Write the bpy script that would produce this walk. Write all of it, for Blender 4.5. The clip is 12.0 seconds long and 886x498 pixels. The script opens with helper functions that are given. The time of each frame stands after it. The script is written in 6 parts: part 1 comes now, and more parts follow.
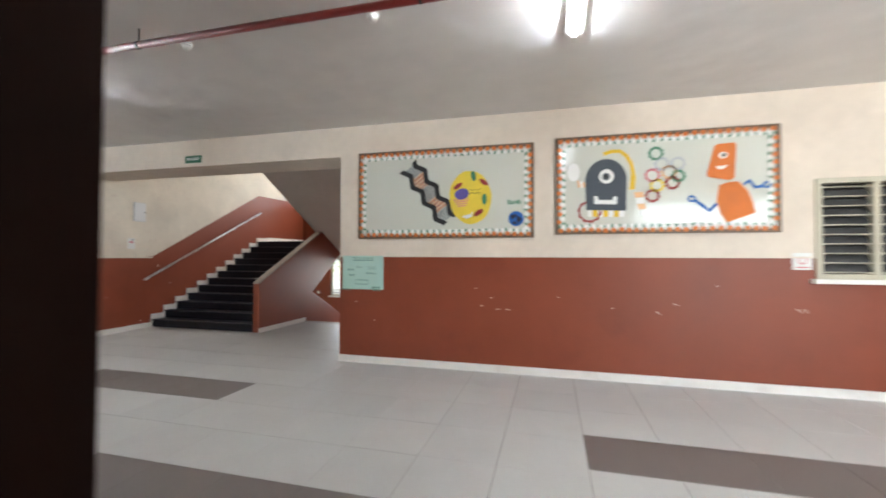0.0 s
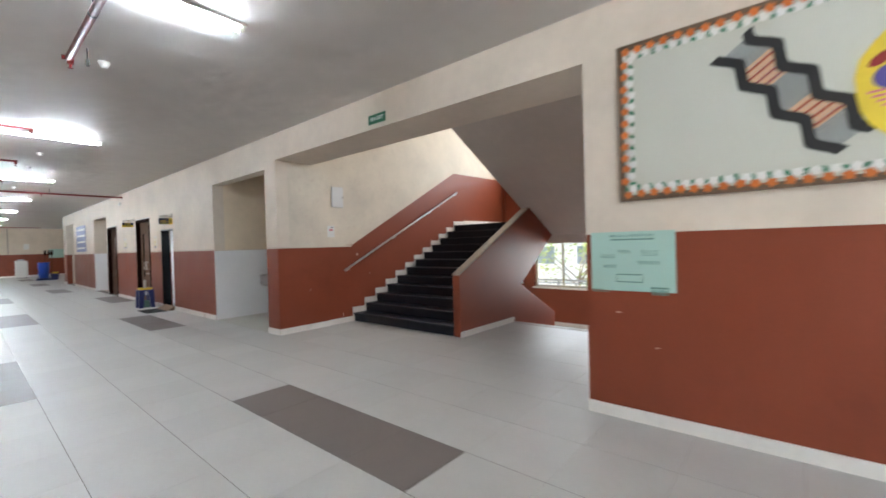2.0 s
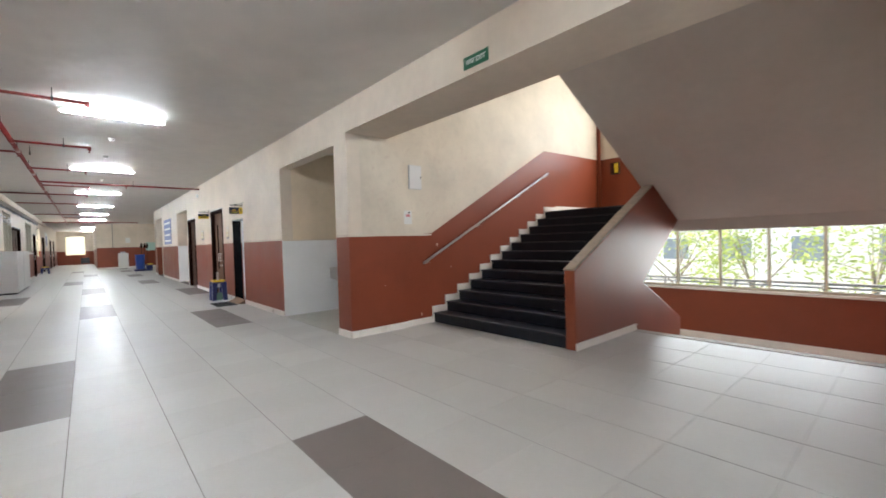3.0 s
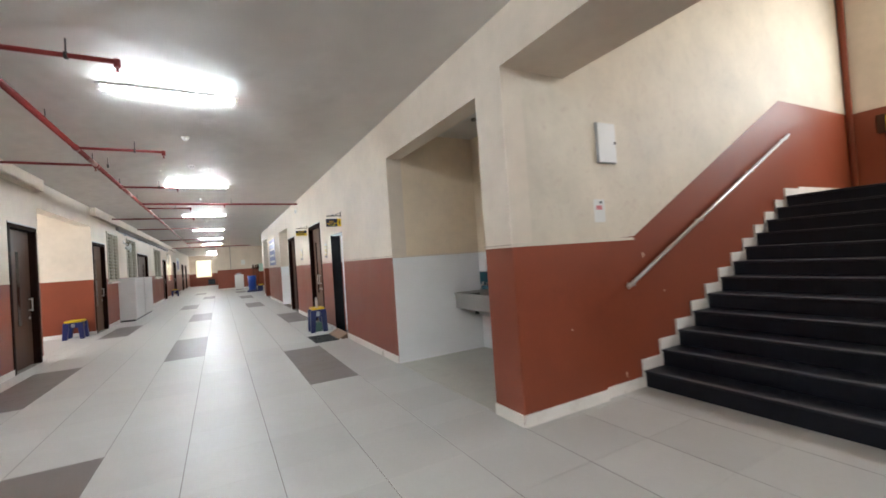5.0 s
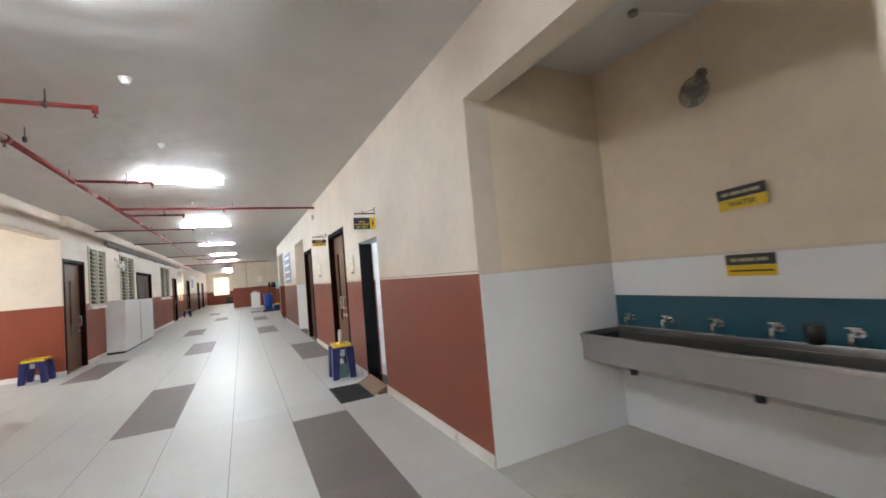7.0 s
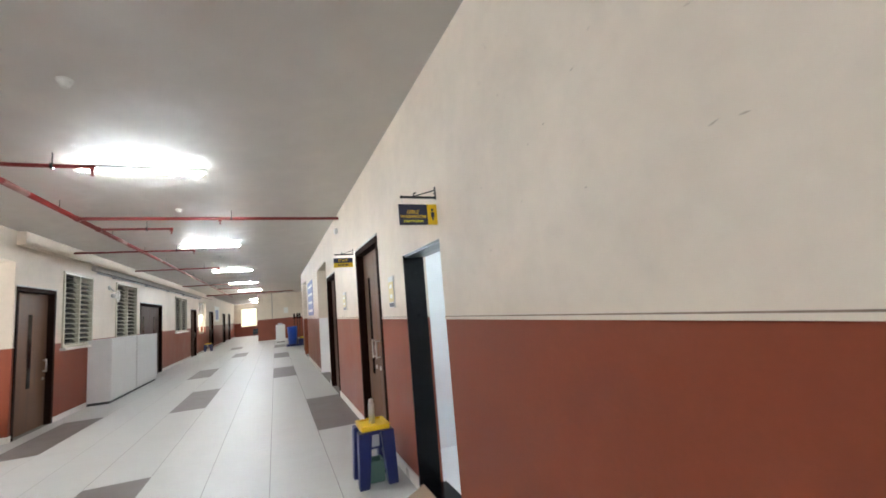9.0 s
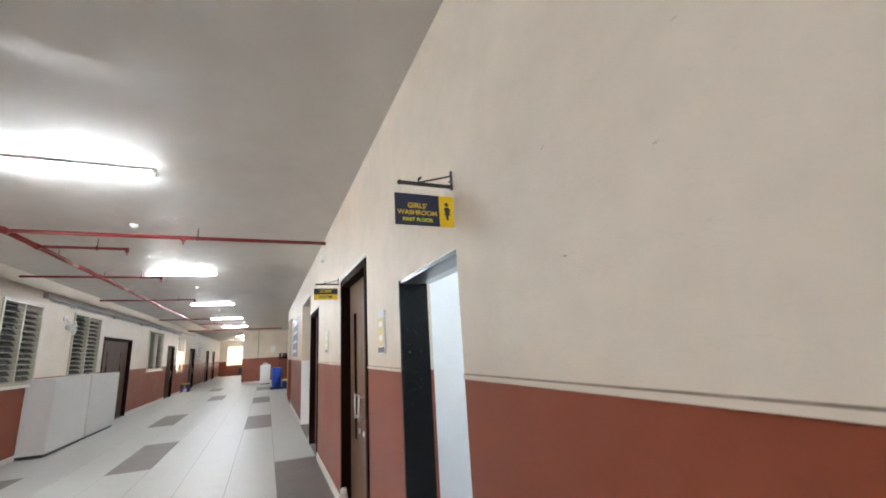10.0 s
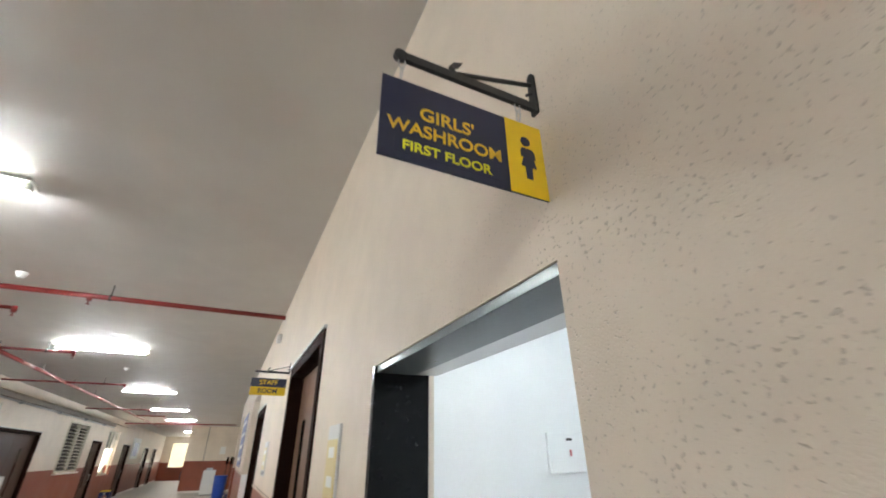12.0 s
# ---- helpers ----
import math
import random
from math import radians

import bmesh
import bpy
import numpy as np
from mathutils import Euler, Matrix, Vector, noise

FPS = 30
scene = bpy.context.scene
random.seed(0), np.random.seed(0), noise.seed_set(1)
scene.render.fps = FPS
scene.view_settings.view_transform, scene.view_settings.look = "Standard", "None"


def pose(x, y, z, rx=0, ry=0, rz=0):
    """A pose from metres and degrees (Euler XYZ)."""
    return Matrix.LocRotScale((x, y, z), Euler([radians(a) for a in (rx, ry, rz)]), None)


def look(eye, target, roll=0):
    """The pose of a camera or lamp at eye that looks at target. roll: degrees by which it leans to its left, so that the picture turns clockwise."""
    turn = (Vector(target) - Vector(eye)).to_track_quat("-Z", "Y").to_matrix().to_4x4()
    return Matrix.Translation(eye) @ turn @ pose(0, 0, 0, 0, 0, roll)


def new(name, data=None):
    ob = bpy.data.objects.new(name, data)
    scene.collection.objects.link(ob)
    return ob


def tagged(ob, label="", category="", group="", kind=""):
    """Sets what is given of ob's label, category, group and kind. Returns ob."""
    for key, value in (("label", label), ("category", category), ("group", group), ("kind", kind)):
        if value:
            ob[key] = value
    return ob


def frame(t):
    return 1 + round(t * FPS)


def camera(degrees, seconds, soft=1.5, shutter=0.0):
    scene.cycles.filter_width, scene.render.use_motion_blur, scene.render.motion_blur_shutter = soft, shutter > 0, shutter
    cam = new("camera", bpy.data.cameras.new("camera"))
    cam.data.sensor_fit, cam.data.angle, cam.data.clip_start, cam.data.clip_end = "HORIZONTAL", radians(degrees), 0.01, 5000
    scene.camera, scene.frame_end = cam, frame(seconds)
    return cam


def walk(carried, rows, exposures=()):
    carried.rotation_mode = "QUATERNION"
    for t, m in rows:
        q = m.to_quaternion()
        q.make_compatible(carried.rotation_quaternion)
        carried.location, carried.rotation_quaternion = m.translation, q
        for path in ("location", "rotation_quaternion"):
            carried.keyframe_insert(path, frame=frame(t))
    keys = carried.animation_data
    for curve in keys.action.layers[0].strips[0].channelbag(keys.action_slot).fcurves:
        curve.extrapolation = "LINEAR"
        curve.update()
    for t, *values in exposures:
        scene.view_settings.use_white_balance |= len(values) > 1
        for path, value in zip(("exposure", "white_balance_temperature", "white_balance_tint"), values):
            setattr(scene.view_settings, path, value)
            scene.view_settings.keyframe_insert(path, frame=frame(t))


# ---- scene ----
cam = camera(94.1, 12.0, 1.7, 0.5)
PATH = [
    (0, (0.47, 0.091, 1.528), (-0.039, 2.025, 1.568), 0.2),
    (0.5, (0.261, 0.653, 1.521), (-0.539, 2.485, 1.571), -0.2),
    (1, (-0.08, 1.167, 1.515), (-1.073, 2.903, 1.549), -0.8),
    (1.5, (-0.598, 1.646, 1.485), (-1.802, 3.242, 1.527), -1.2),
    (2, (-1.171, 2.062, 1.482), (-2.469, 3.584, 1.46), -1.6),
    (2.5, (-1.81, 2.401, 1.461), (-3.272, 3.766, 1.448), -1.6),
    (3, (-2.46, 2.698, 1.396), (-3.972, 4.006, 1.355), -1.7),
    (3.5, (-3.153, 2.982, 1.382), (-4.764, 4.167, 1.379), -1.8),
    (5.5, (-5.872, 3.554, 1.476), (-7.637, 4.493, 1.514), -4.4),
    (6, (-6.568, 3.66, 1.496), (-8.332, 4.601, 1.545), -4.9),
    (6.5, (-7.172, 3.797, 1.532), (-8.951, 4.706, 1.616), -5.0),
    (7, (-7.844, 3.942, 1.532), (-9.636, 4.824, 1.64), -4.9),
    (9, (-10.422, 4.463, 1.601), (-12.253, 5.225, 1.864), -5.0),
    (9.5, (-10.971, 4.651, 1.607), (-12.781, 5.433, 1.947), -4.5),
    (10, (-11.488, 4.789, 1.634), (-13.275, 5.56, 2.094), -3.4),
    (10.5, (-11.984, 4.945, 1.684), (-13.744, 5.682, 2.284), -2.1),
    (11, (-12.356, 5.053, 1.753), (-14.069, 5.795, 2.471), -1.7),
    (11.5, (-12.606, 5.13, 1.792), (-14.283, 5.846, 2.614), -0.6),
    (12, (-12.77, 5.191, 1.817), (-14.38, 5.973, 2.708), -0.6),
]
walk(cam, [(t, look(eye, target, roll)) for t, eye, target, roll in PATH],
     [(0.0, 1.86, 6350, 10), (1.0, 1.98, 6150, 10), (2.0, 2.03, 6230, 10), (3.0, 2.16, 6400, 10), (5.5, 2.14, 6500, 10), (7.0, 2.26, 6480, 10), (9.5, 2.26, 6480, 10), (10.5, 2.18, 6500, 10), (12.0, 2.07, 6800, 10)])

# ---------------------------------------------------------------- light
world = bpy.data.worlds.new("world")
scene.world = world
world.use_nodes = True
wn = world.node_tree.nodes
sky = wn.new("ShaderNodeTexSky")
sky.sky_type, sky.sun_disc = "NISHITA", False
sky.sun_elevation, sky.sun_rotation = radians(51), radians(264)
wn["Background"].inputs["Strength"].default_value = 0.14
world.node_tree.links.new(sky.outputs["Color"], wn["Background"].inputs["Color"])
sun = new("sun", bpy.data.lights.new("sun", "SUN"))
sun.data.energy, sun.data.angle, sun.data.color = 5.0, radians(0.6), (1.0, 0.95, 0.86)
sun.matrix_world = look((-36, -4, 45), (0, 0, 0))


def sky_lamp(name, eye, target, w, h, watts, color=(1.0, 1.0, 1.0)):
    """Daylight that comes in through a real window opening."""
    lamp = new(name, bpy.data.lights.new(name, "AREA"))
    lamp.data.shape, lamp.data.size, lamp.data.size_y = "RECTANGLE", w, h
    lamp.data.energy, lamp.data.color = watts, color
    lamp.matrix_world = look(eye, target)
    return lamp


TUBE = 106.0
sky_lamp("daylight_stair_lower", (-4.9, 12.84, 0.85), (-4.9, 0, 0.3), 3.9, 1.2, 32, (0.96, 1.0, 1.0))
sky_lamp("daylight_stair_upper", (-4.9, 12.84, 4.4), (-5.4, 6, 2.0), 4.0, 1.8, 50, (1.0, 0.98, 0.93))
sky_lamp("daylight_recess", (-17.6, -3.8, 1.9), (-18.6, 2, 1.5), 2.6, 1.6, 36, (0.97, 0.99, 1.0))
sky_lamp("daylight_end", (-59.4, 1.9, 2.0), (0, 2.5, 0.9), 1.5, 1.8, 5, (1.0, 0.97, 0.9))
sky_lamp("daylight_south", (4.52, 0.33, 1.52), (4.2, 6, 1.0), 4.2, 2.65, 42, (0.95, 0.98, 1.0))
sky_lamp("daylight_side", (-38.9, 0.3, 2.05), (-38.9, 4, 1.2), 2.2, 1.7, 12, (1.0, 0.9, 0.68))


# ---------------------------------------------------------------- materials
def mat(name, base, rough=0.5, metal=0.0, var=0.12, scale=3.0, fine=60.0, bump=0.1, depth=0.002, spec=0.5, rnd=0.0, coat=0.0, stain=None, stain_scale=1.2, stain_amt=0.3):
    """A painted or plain surface: two scales of colour variation, fine relief, uneven gloss."""
    m = bpy.data.materials.new(name)
    m.use_nodes = True
    nt = m.node_tree
    n, l = nt.nodes, nt.links
    b = n["Principled BSDF"]
    b.inputs["Metallic"].default_value = metal
    b.inputs["Specular IOR Level"].default_value = spec
    b.inputs["Coat Weight"].default_value = coat
    geo = n.new("ShaderNodeNewGeometry")
    n1, n2 = n.new("ShaderNodeTexNoise"), n.new("ShaderNodeTexNoise")
    n1.inputs["Scale"].default_value, n1.inputs["Detail"].default_value = scale, 5
    n2.inputs["Scale"].default_value, n2.inputs["Detail"].default_value = fine, 3
    for k in (n1, n2):
        l.new(geo.outputs["Position"], k.inputs["Vector"])
    mix = n.new("ShaderNodeMath")
    mix.operation = "MULTIPLY_ADD"
    mix.inputs[1].default_value = 0.4
    l.new(n2.outputs["Fac"], mix.inputs[0])
    l.new(n1.outputs["Fac"], mix.inputs[2])
    rng = n.new("ShaderNodeMapRange")
    rng.inputs["From Min"].default_value, rng.inputs["From Max"].default_value = 0.4, 1.0
    rng.inputs["To Min"].default_value, rng.inputs["To Max"].default_value = 1 - var, 1 + var
    l.new(mix.outputs[0], rng.inputs["Value"])
    val = rng.outputs["Result"]
    if rnd:
        info = n.new("ShaderNodeObjectInfo")
        r2 = n.new("ShaderNodeMapRange")
        r2.inputs["To Min"].default_value, r2.inputs["To Max"].default_value = 1 - rnd, 1 + rnd
        l.new(info.outputs["Random"], r2.inputs["Value"])
        mu = n.new("ShaderNodeMath")
        mu.operation = "MULTIPLY"
        l.new(val, mu.inputs[0])
        l.new(r2.outputs["Result"], mu.inputs[1])
        val = mu.outputs[0]
    col = n.new("ShaderNodeVectorMath")
    col.operation = "SCALE"
    col.inputs[0].default_value = base
    l.new(val, col.inputs["Scale"])
    out = col.outputs["Vector"]
    if stain:
        n3 = n.new("ShaderNodeTexNoise")
        n3.inputs["Scale"].default_value, n3.inputs["Detail"].default_value, n3.inputs["Roughness"].default_value = stain_scale, 6, 0.65
        l.new(geo.outputs["Position"], n3.inputs["Vector"])
        r3 = n.new("ShaderNodeMapRange")
        r3.inputs["From Min"].default_value, r3.inputs["From Max"].default_value = 0.55, 0.8
        r3.inputs["To Max"].default_value = stain_amt
        l.new(n3.outputs["Fac"], r3.inputs["Value"])
        mx = n.new("ShaderNodeMix")
        mx.data_type = "RGBA"
        l.new(r3.outputs["Result"], mx.inputs["Factor"])
        l.new(out, mx.inputs["A"])
        mx.inputs["B"].default_value = (*stain, 1)
        out = mx.outputs["Result"]
    l.new(out, b.inputs["Base Color"])
    rr = n.new("ShaderNodeMapRange")
    rr.inputs["To Min"].default_value, rr.inputs["To Max"].default_value = max(0.02, rough * 0.75), min(1, rough * 1.25)
    l.new(n1.outputs["Fac"], rr.inputs["Value"])
    l.new(rr.outputs["Result"], b.inputs["Roughness"])
    if bump:
        bp = n.new("ShaderNodeBump")
        bp.inputs["Strength"].default_value, bp.inputs["Distance"].default_value = bump, depth
        l.new(mix.outputs[0], bp.inputs["Height"])
        l.new(bp.outputs["Normal"], b.inputs["Normal"])
    return m


def plaster(name, base, pits=0.6, rough=0.58, stain_amt=0.35, stain_scale=0.9, mottle=0.1, stain=None, patch=None):
    """Emulsion over rough plaster: roller grain, small pits, faint stains; patch is the middle of a coarser, pitted repair."""
    m = mat(name, base, rough, var=mottle, scale=1.3, fine=9.0, bump=0, stain=stain or tuple(c * 0.72 for c in base), stain_scale=stain_scale, stain_amt=stain_amt, spec=0.3)
    n, l = m.node_tree.nodes, m.node_tree.links
    geo = n.new("ShaderNodeNewGeometry")
    warp = n.new("ShaderNodeVectorMath")
    warp.operation = "MULTIPLY"
    warp.inputs[1].default_value = (0.9, 0.9, 1.1)
    l.new(geo.outputs["Position"], warp.inputs[0])
    a, c, dens = n.new("ShaderNodeTexNoise"), n.new("ShaderNodeTexNoise"), n.new("ShaderNodeTexNoise")
    a.inputs["Scale"].default_value, a.inputs["Detail"].default_value = 150.0, 1.2
    c.inputs["Scale"].default_value, c.inputs["Detail"].default_value = 260.0, 2.0
    dens.inputs["Scale"].default_value, dens.inputs["Detail"].default_value = 7.0, 2.0
    l.new(warp.outputs["Vector"], a.inputs["Vector"])
    l.new(geo.outputs["Position"], c.inputs["Vector"])
    l.new(geo.outputs["Position"], dens.inputs["Vector"])
    shift = n.new("ShaderNodeMath")
    shift.operation = "MULTIPLY_ADD"
    shift.inputs[1].default_value = 0.16
    l.new(dens.outputs["Fac"], shift.inputs[0])
    l.new(a.outputs["Fac"], shift.inputs[2])
    height = shift.outputs[0]
    if patch:
        far = n.new("ShaderNodeVectorMath")
        far.operation = "DISTANCE"
        far.inputs[1].default_value = patch
        l.new(geo.outputs["Position"], far.inputs[0])
        fade = n.new("ShaderNodeMapRange")
        fade.inputs["From Min"].default_value, fade.inputs["From Max"].default_value = 0.3, 1.7
        fade.inputs["To Min"].default_value, fade.inputs["To Max"].default_value = -0.006, 0.09
        l.new(far.outputs["Value"], fade.inputs["Value"])
        both = n.new("ShaderNodeMath")
        l.new(height, both.inputs[0])
        l.new(fade.outputs["Result"], both.inputs[1])
        height = both.outputs[0]
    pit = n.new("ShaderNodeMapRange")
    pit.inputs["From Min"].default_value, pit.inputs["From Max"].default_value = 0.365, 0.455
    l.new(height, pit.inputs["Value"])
    add = n.new("ShaderNodeMath")
    add.operation = "MULTIPLY_ADD"
    add.inputs[1].default_value = 0.3
    l.new(c.outputs["Fac"], add.inputs[0])
    l.new(pit.outputs["Result"], add.inputs[2])
    bp = n.new("ShaderNodeBump")
    # shade inside the pits is put into the base colour too
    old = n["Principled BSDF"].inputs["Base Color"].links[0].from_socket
    pit_shade = n.new("ShaderNodeMapRange")
    pit_shade.inputs["To Min"].default_value = 0.79
    l.new(pit.outputs["Result"], pit_shade.inputs["Value"])
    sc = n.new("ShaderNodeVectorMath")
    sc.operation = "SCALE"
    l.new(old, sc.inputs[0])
    l.new(pit_shade.outputs["Result"], sc.inputs["Scale"])
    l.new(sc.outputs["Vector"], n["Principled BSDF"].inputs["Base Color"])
    bp.inputs["Strength"].default_value, bp.inputs["Distance"].default_value = pits, 0.0045
    l.new(add.outputs[0], bp.inputs["Height"])
    l.new(bp.outputs["Normal"], n["Principled BSDF"].inputs["Normal"])
    return m


def glow(name, color, strength):
    m = bpy.data.materials.new(name)
    m.use_nodes = True
    b = m.node_tree.nodes["Principled BSDF"]
    b.inputs["Base Color"].default_value = (*color, 1)
    b.inputs["Emission Color"].default_value = (*color, 1)
    b.inputs["Emission Strength"].default_value = strength
    return m


def glassy(name, tint=(0.9, 0.93, 0.92)):
    m = bpy.data.materials.new(name)
    m.use_nodes = True
    b = m.node_tree.nodes["Principled BSDF"]
    b.inputs["Base Color"].default_value = (*tint, 1)
    b.inputs["Transmission Weight"].default_value = 1.0
    b.inputs["Roughness"].default_value = 0.03
    b.inputs["IOR"].default_value = 1.05
    return m


def see_through(m, color):
    """Lets light from behind glow through a thin leaf or blind."""
    n, l = m.node_tree.nodes, m.node_tree.links
    tr, mx = n.new("ShaderNodeBsdfTranslucent"), n.new("ShaderNodeMixShader")
    tr.inputs["Color"].default_value = (*color, 1)
    l.new(n["Principled BSDF"].outputs["BSDF"], mx.inputs[1])
    l.new(tr.outputs["BSDF"], mx.inputs[2])
    l.new(mx.outputs["Shader"], n["Material Output"].inputs["Surface"])


def wood(name, base, rough=0.38, coat=0.15, spec=0.5):
    m = mat(name, base, rough, var=0.3, scale=2.0, fine=30, bump=0.12, depth=0.001, coat=coat, spec=spec)
    n, l = m.node_tree.nodes, m.node_tree.links
    for k in n:
        if k.bl_idname == "ShaderNodeTexNoise":
            st = n.new("ShaderNodeVectorMath")
            st.operation = "MULTIPLY"
            st.inputs[1].default_value = (6.0, 6.0, 0.5)
            geo = n.new("ShaderNodeNewGeometry")
            l.new(geo.outputs["Position"], st.inputs[0])
            l.new(st.outputs["Vector"], k.inputs["Vector"])
    return m


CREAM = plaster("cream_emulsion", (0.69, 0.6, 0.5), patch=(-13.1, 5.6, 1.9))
CREAMD = plaster("damp_marked_cream_emulsion", (0.66, 0.585, 0.48), stain_amt=0.7, stain_scale=9.0, mottle=0.16, stain=(0.5, 0.39, 0.33))
NICHE = plaster("beige_niche_emulsion", (0.78, 0.655, 0.495))
CEIL = mat("ceiling_distemper", (0.66, 0.63, 0.60), 0.5, var=0.05, scale=2.2, fine=5, bump=0.55, depth=0.045, spec=0.3, stain=(0.58, 0.55, 0.5), stain_scale=0.5, stain_amt=0.35)
for node in CEIL.node_tree.nodes:
    if node.bl_idname == "ShaderNodeTexNoise":
        node.inputs["Detail"].default_value = 0.6
RED = mat("brick_red_gloss_paint", (0.225, 0.052, 0.024), 0.42, var=0.1, scale=1.6, fine=45, bump=0.14, depth=0.002, spec=0.34, stain=(0.165, 0.034, 0.018), stain_scale=1.3, stain_amt=0.6)
SKIRT = mat("white_skirting_tile", (0.76, 0.73, 0.68), 0.3, var=0.08, stain=(0.4, 0.35, 0.28), stain_scale=4, stain_amt=0.4)
TILE = mat("cream_vitrified_tile", (0.485, 0.473, 0.447), 0.46, var=0.06, scale=2.5, fine=35, bump=0.03, rnd=0.035, stain=(0.36, 0.32, 0.275), stain_scale=1.4, stain_amt=0.16)
BROWN = mat("brown_vitrified_tile", (0.15, 0.125, 0.113), 0.45, var=0.12, scale=4, fine=70, bump=0.05, rnd=0.06)
GROUT = mat("grey_grout", (0.2, 0.18, 0.165), 0.8, var=0.2, scale=8)
CEMENT = mat("grey_cement_floor", (0.45, 0.43, 0.375), 0.42, var=0.15, scale=2, fine=40, stain=(0.2, 0.19, 0.17), stain_scale=2, stain_amt=0.5)
WHITET = mat("white_glazed_tile", (0.86, 0.87, 0.88), 0.16, var=0.04, scale=2, bump=0.02)
TEAL = mat("teal_glazed_tile", (0.035, 0.115, 0.155), 0.18, var=0.1, scale=3, bump=0.02)
GRANITE = mat("black_granite", (0.004, 0.004, 0.005), 0.2, var=0.5, scale=60, fine=300, bump=0.0, spec=0.2)
STEP = mat("black_stair_tile", (0.009, 0.0105, 0.017), 0.42, var=0.35, scale=6, fine=120, bump=0.1, spec=0.25, stain=(0.02, 0.02, 0.023), stain_scale=5, stain_amt=0.5)
# tread tops lighter than the risers: their highlights are put into the colour
TREAD = mat("worn_lit_tread_tile", (0.013, 0.0155, 0.024), 0.38, var=0.35, scale=5, fine=110, bump=0.08, spec=0.34, stain=(0.035, 0.036, 0.042), stain_scale=4, stain_amt=0.4)
NOSE = mat("worn_step_nosing", (0.09, 0.09, 0.1), 0.4, var=0.3, scale=9, fine=80)
GREYP = mat("grey_plaster", (0.66, 0.60, 0.55), 0.7, var=0.06, scale=1.0, fine=8, bump=0.2, depth=0.003, spec=0.2)
TROUGH = mat("satin_steel_sheet", (0.46, 0.44, 0.425), 0.32, 1.0, var=0.12, scale=3, fine=120, bump=0.02, depth=0.001)
# darker copy of the trough steel; dark reflections are put into its colour
TROUGHD = mat("shade_dark_steel", (0.16, 0.155, 0.15), 0.35, 1.0, var=0.25, scale=5, fine=90, bump=0.02)
COPING = mat("polished_beige_coping", (0.36, 0.3, 0.26), 0.22, var=0.2, scale=14, fine=120, bump=0.02)
DIMP = mat("faded_beige_print", (0.42, 0.36, 0.22), 0.6, var=0.15, bump=0)
DUCT = mat("dusty_grey_trunking", (0.36, 0.33, 0.3), 0.6, var=0.15, stain=(0.22, 0.19, 0.16), stain_scale=3)
SCUFF = mat("grey_brown_scuff", (0.42, 0.35, 0.28), 0.8, var=0.25, scale=25)
CHIP = mat("bared_pink_plaster", (0.5, 0.33, 0.26), 0.8, var=0.2, scale=20)
DOORW = wood("dark_brown_veneer", (0.06, 0.027, 0.015), 0.5, 0.0, 0.15)
DOORL = wood("mid_brown_veneer", (0.13, 0.066, 0.038), 0.48, 0.0, 0.2)
FRAMEW = wood("near_black_brown_frame", (0.014, 0.005, 0.003), 0.75, 0.0, 0.06)
SLATES = mat("slate_soffit_stone", (0.1, 0.12, 0.135), 0.3, var=0.2, scale=12, fine=90)
STEEL = mat("brushed_steel", (0.6, 0.59, 0.575), 0.4, 1.0, var=0.1, fine=200, bump=0.02)
CHROME = mat("chrome", (0.85, 0.85, 0.86), 0.08, 1.0, var=0.02, bump=0)
PIPE = mat("red_fire_pipe_paint", (0.20, 0.016, 0.014), 0.35, var=0.15, scale=5, stain=(0.1, 0.03, 0.03), stain_scale=6, stain_amt=0.5)
# paler pipe red with the reflected light put into its colour
PIPEG = mat("sheen_pipe_paint", (0.32, 0.14, 0.12), 0.3, var=0.2, scale=6)
WPLAST = mat("white_plastic", (0.72, 0.71, 0.68), 0.35, var=0.04, bump=0.02)
WPANEL = mat("white_laminate", (0.64, 0.63, 0.61), 0.35, var=0.04, bump=0.03, stain=(0.5, 0.48, 0.45), stain_scale=2, stain_amt=0.3)
BLACK = mat("black_paint", (0.015, 0.015, 0.016), 0.4, var=0.2)
RUBBER = mat("black_rubber_mat", (0.016, 0.016, 0.017), 0.8, var=0.3, scale=12, fine=200, bump=0.5, depth=0.003)
BLUEP = mat("navy_blue_plastic", (0.011, 0.018, 0.1), 0.35, var=0.1, bump=0.03)
BLUED = mat("blue_drum_plastic", (0.01, 0.06, 0.36), 0.4, var=0.12, bump=0.03)
YELP = mat("yellow_plastic", (0.75, 0.52, 0.02), 0.38, var=0.08, bump=0.03)
NAVY = mat("navy_sign_vinyl", (0.012, 0.016, 0.045), 0.3, var=0.08, bump=0.0)
YELV = mat("yellow_sign_vinyl", (0.72, 0.47, 0.012), 0.35, var=0.06, bump=0.0)
YELT = mat("yellow_sign_lettering", (0.76, 0.48, 0.03), 0.4, var=0.03, bump=0.0)
LIME = mat("lime_sign_lettering", (0.72, 0.72, 0.03), 0.4, var=0.03, bump=0.0)
GREENS = mat("green_sign_vinyl", (0.012, 0.12, 0.06), 0.4, var=0.05, bump=0)
WHITEV = mat("white_vinyl", (0.75, 0.76, 0.74), 0.4, var=0.03, bump=0)
MINT = mat("mint_paper", (0.42, 0.62, 0.55), 0.3, var=0.04, bump=0.02, coat=0.4)
MINTD = mat("dark_green_print", (0.13, 0.25, 0.21), 0.5, var=0.1, bump=0)
GREYL = mat("grey_print", (0.4, 0.42, 0.44), 0.5, var=0.1, bump=0)
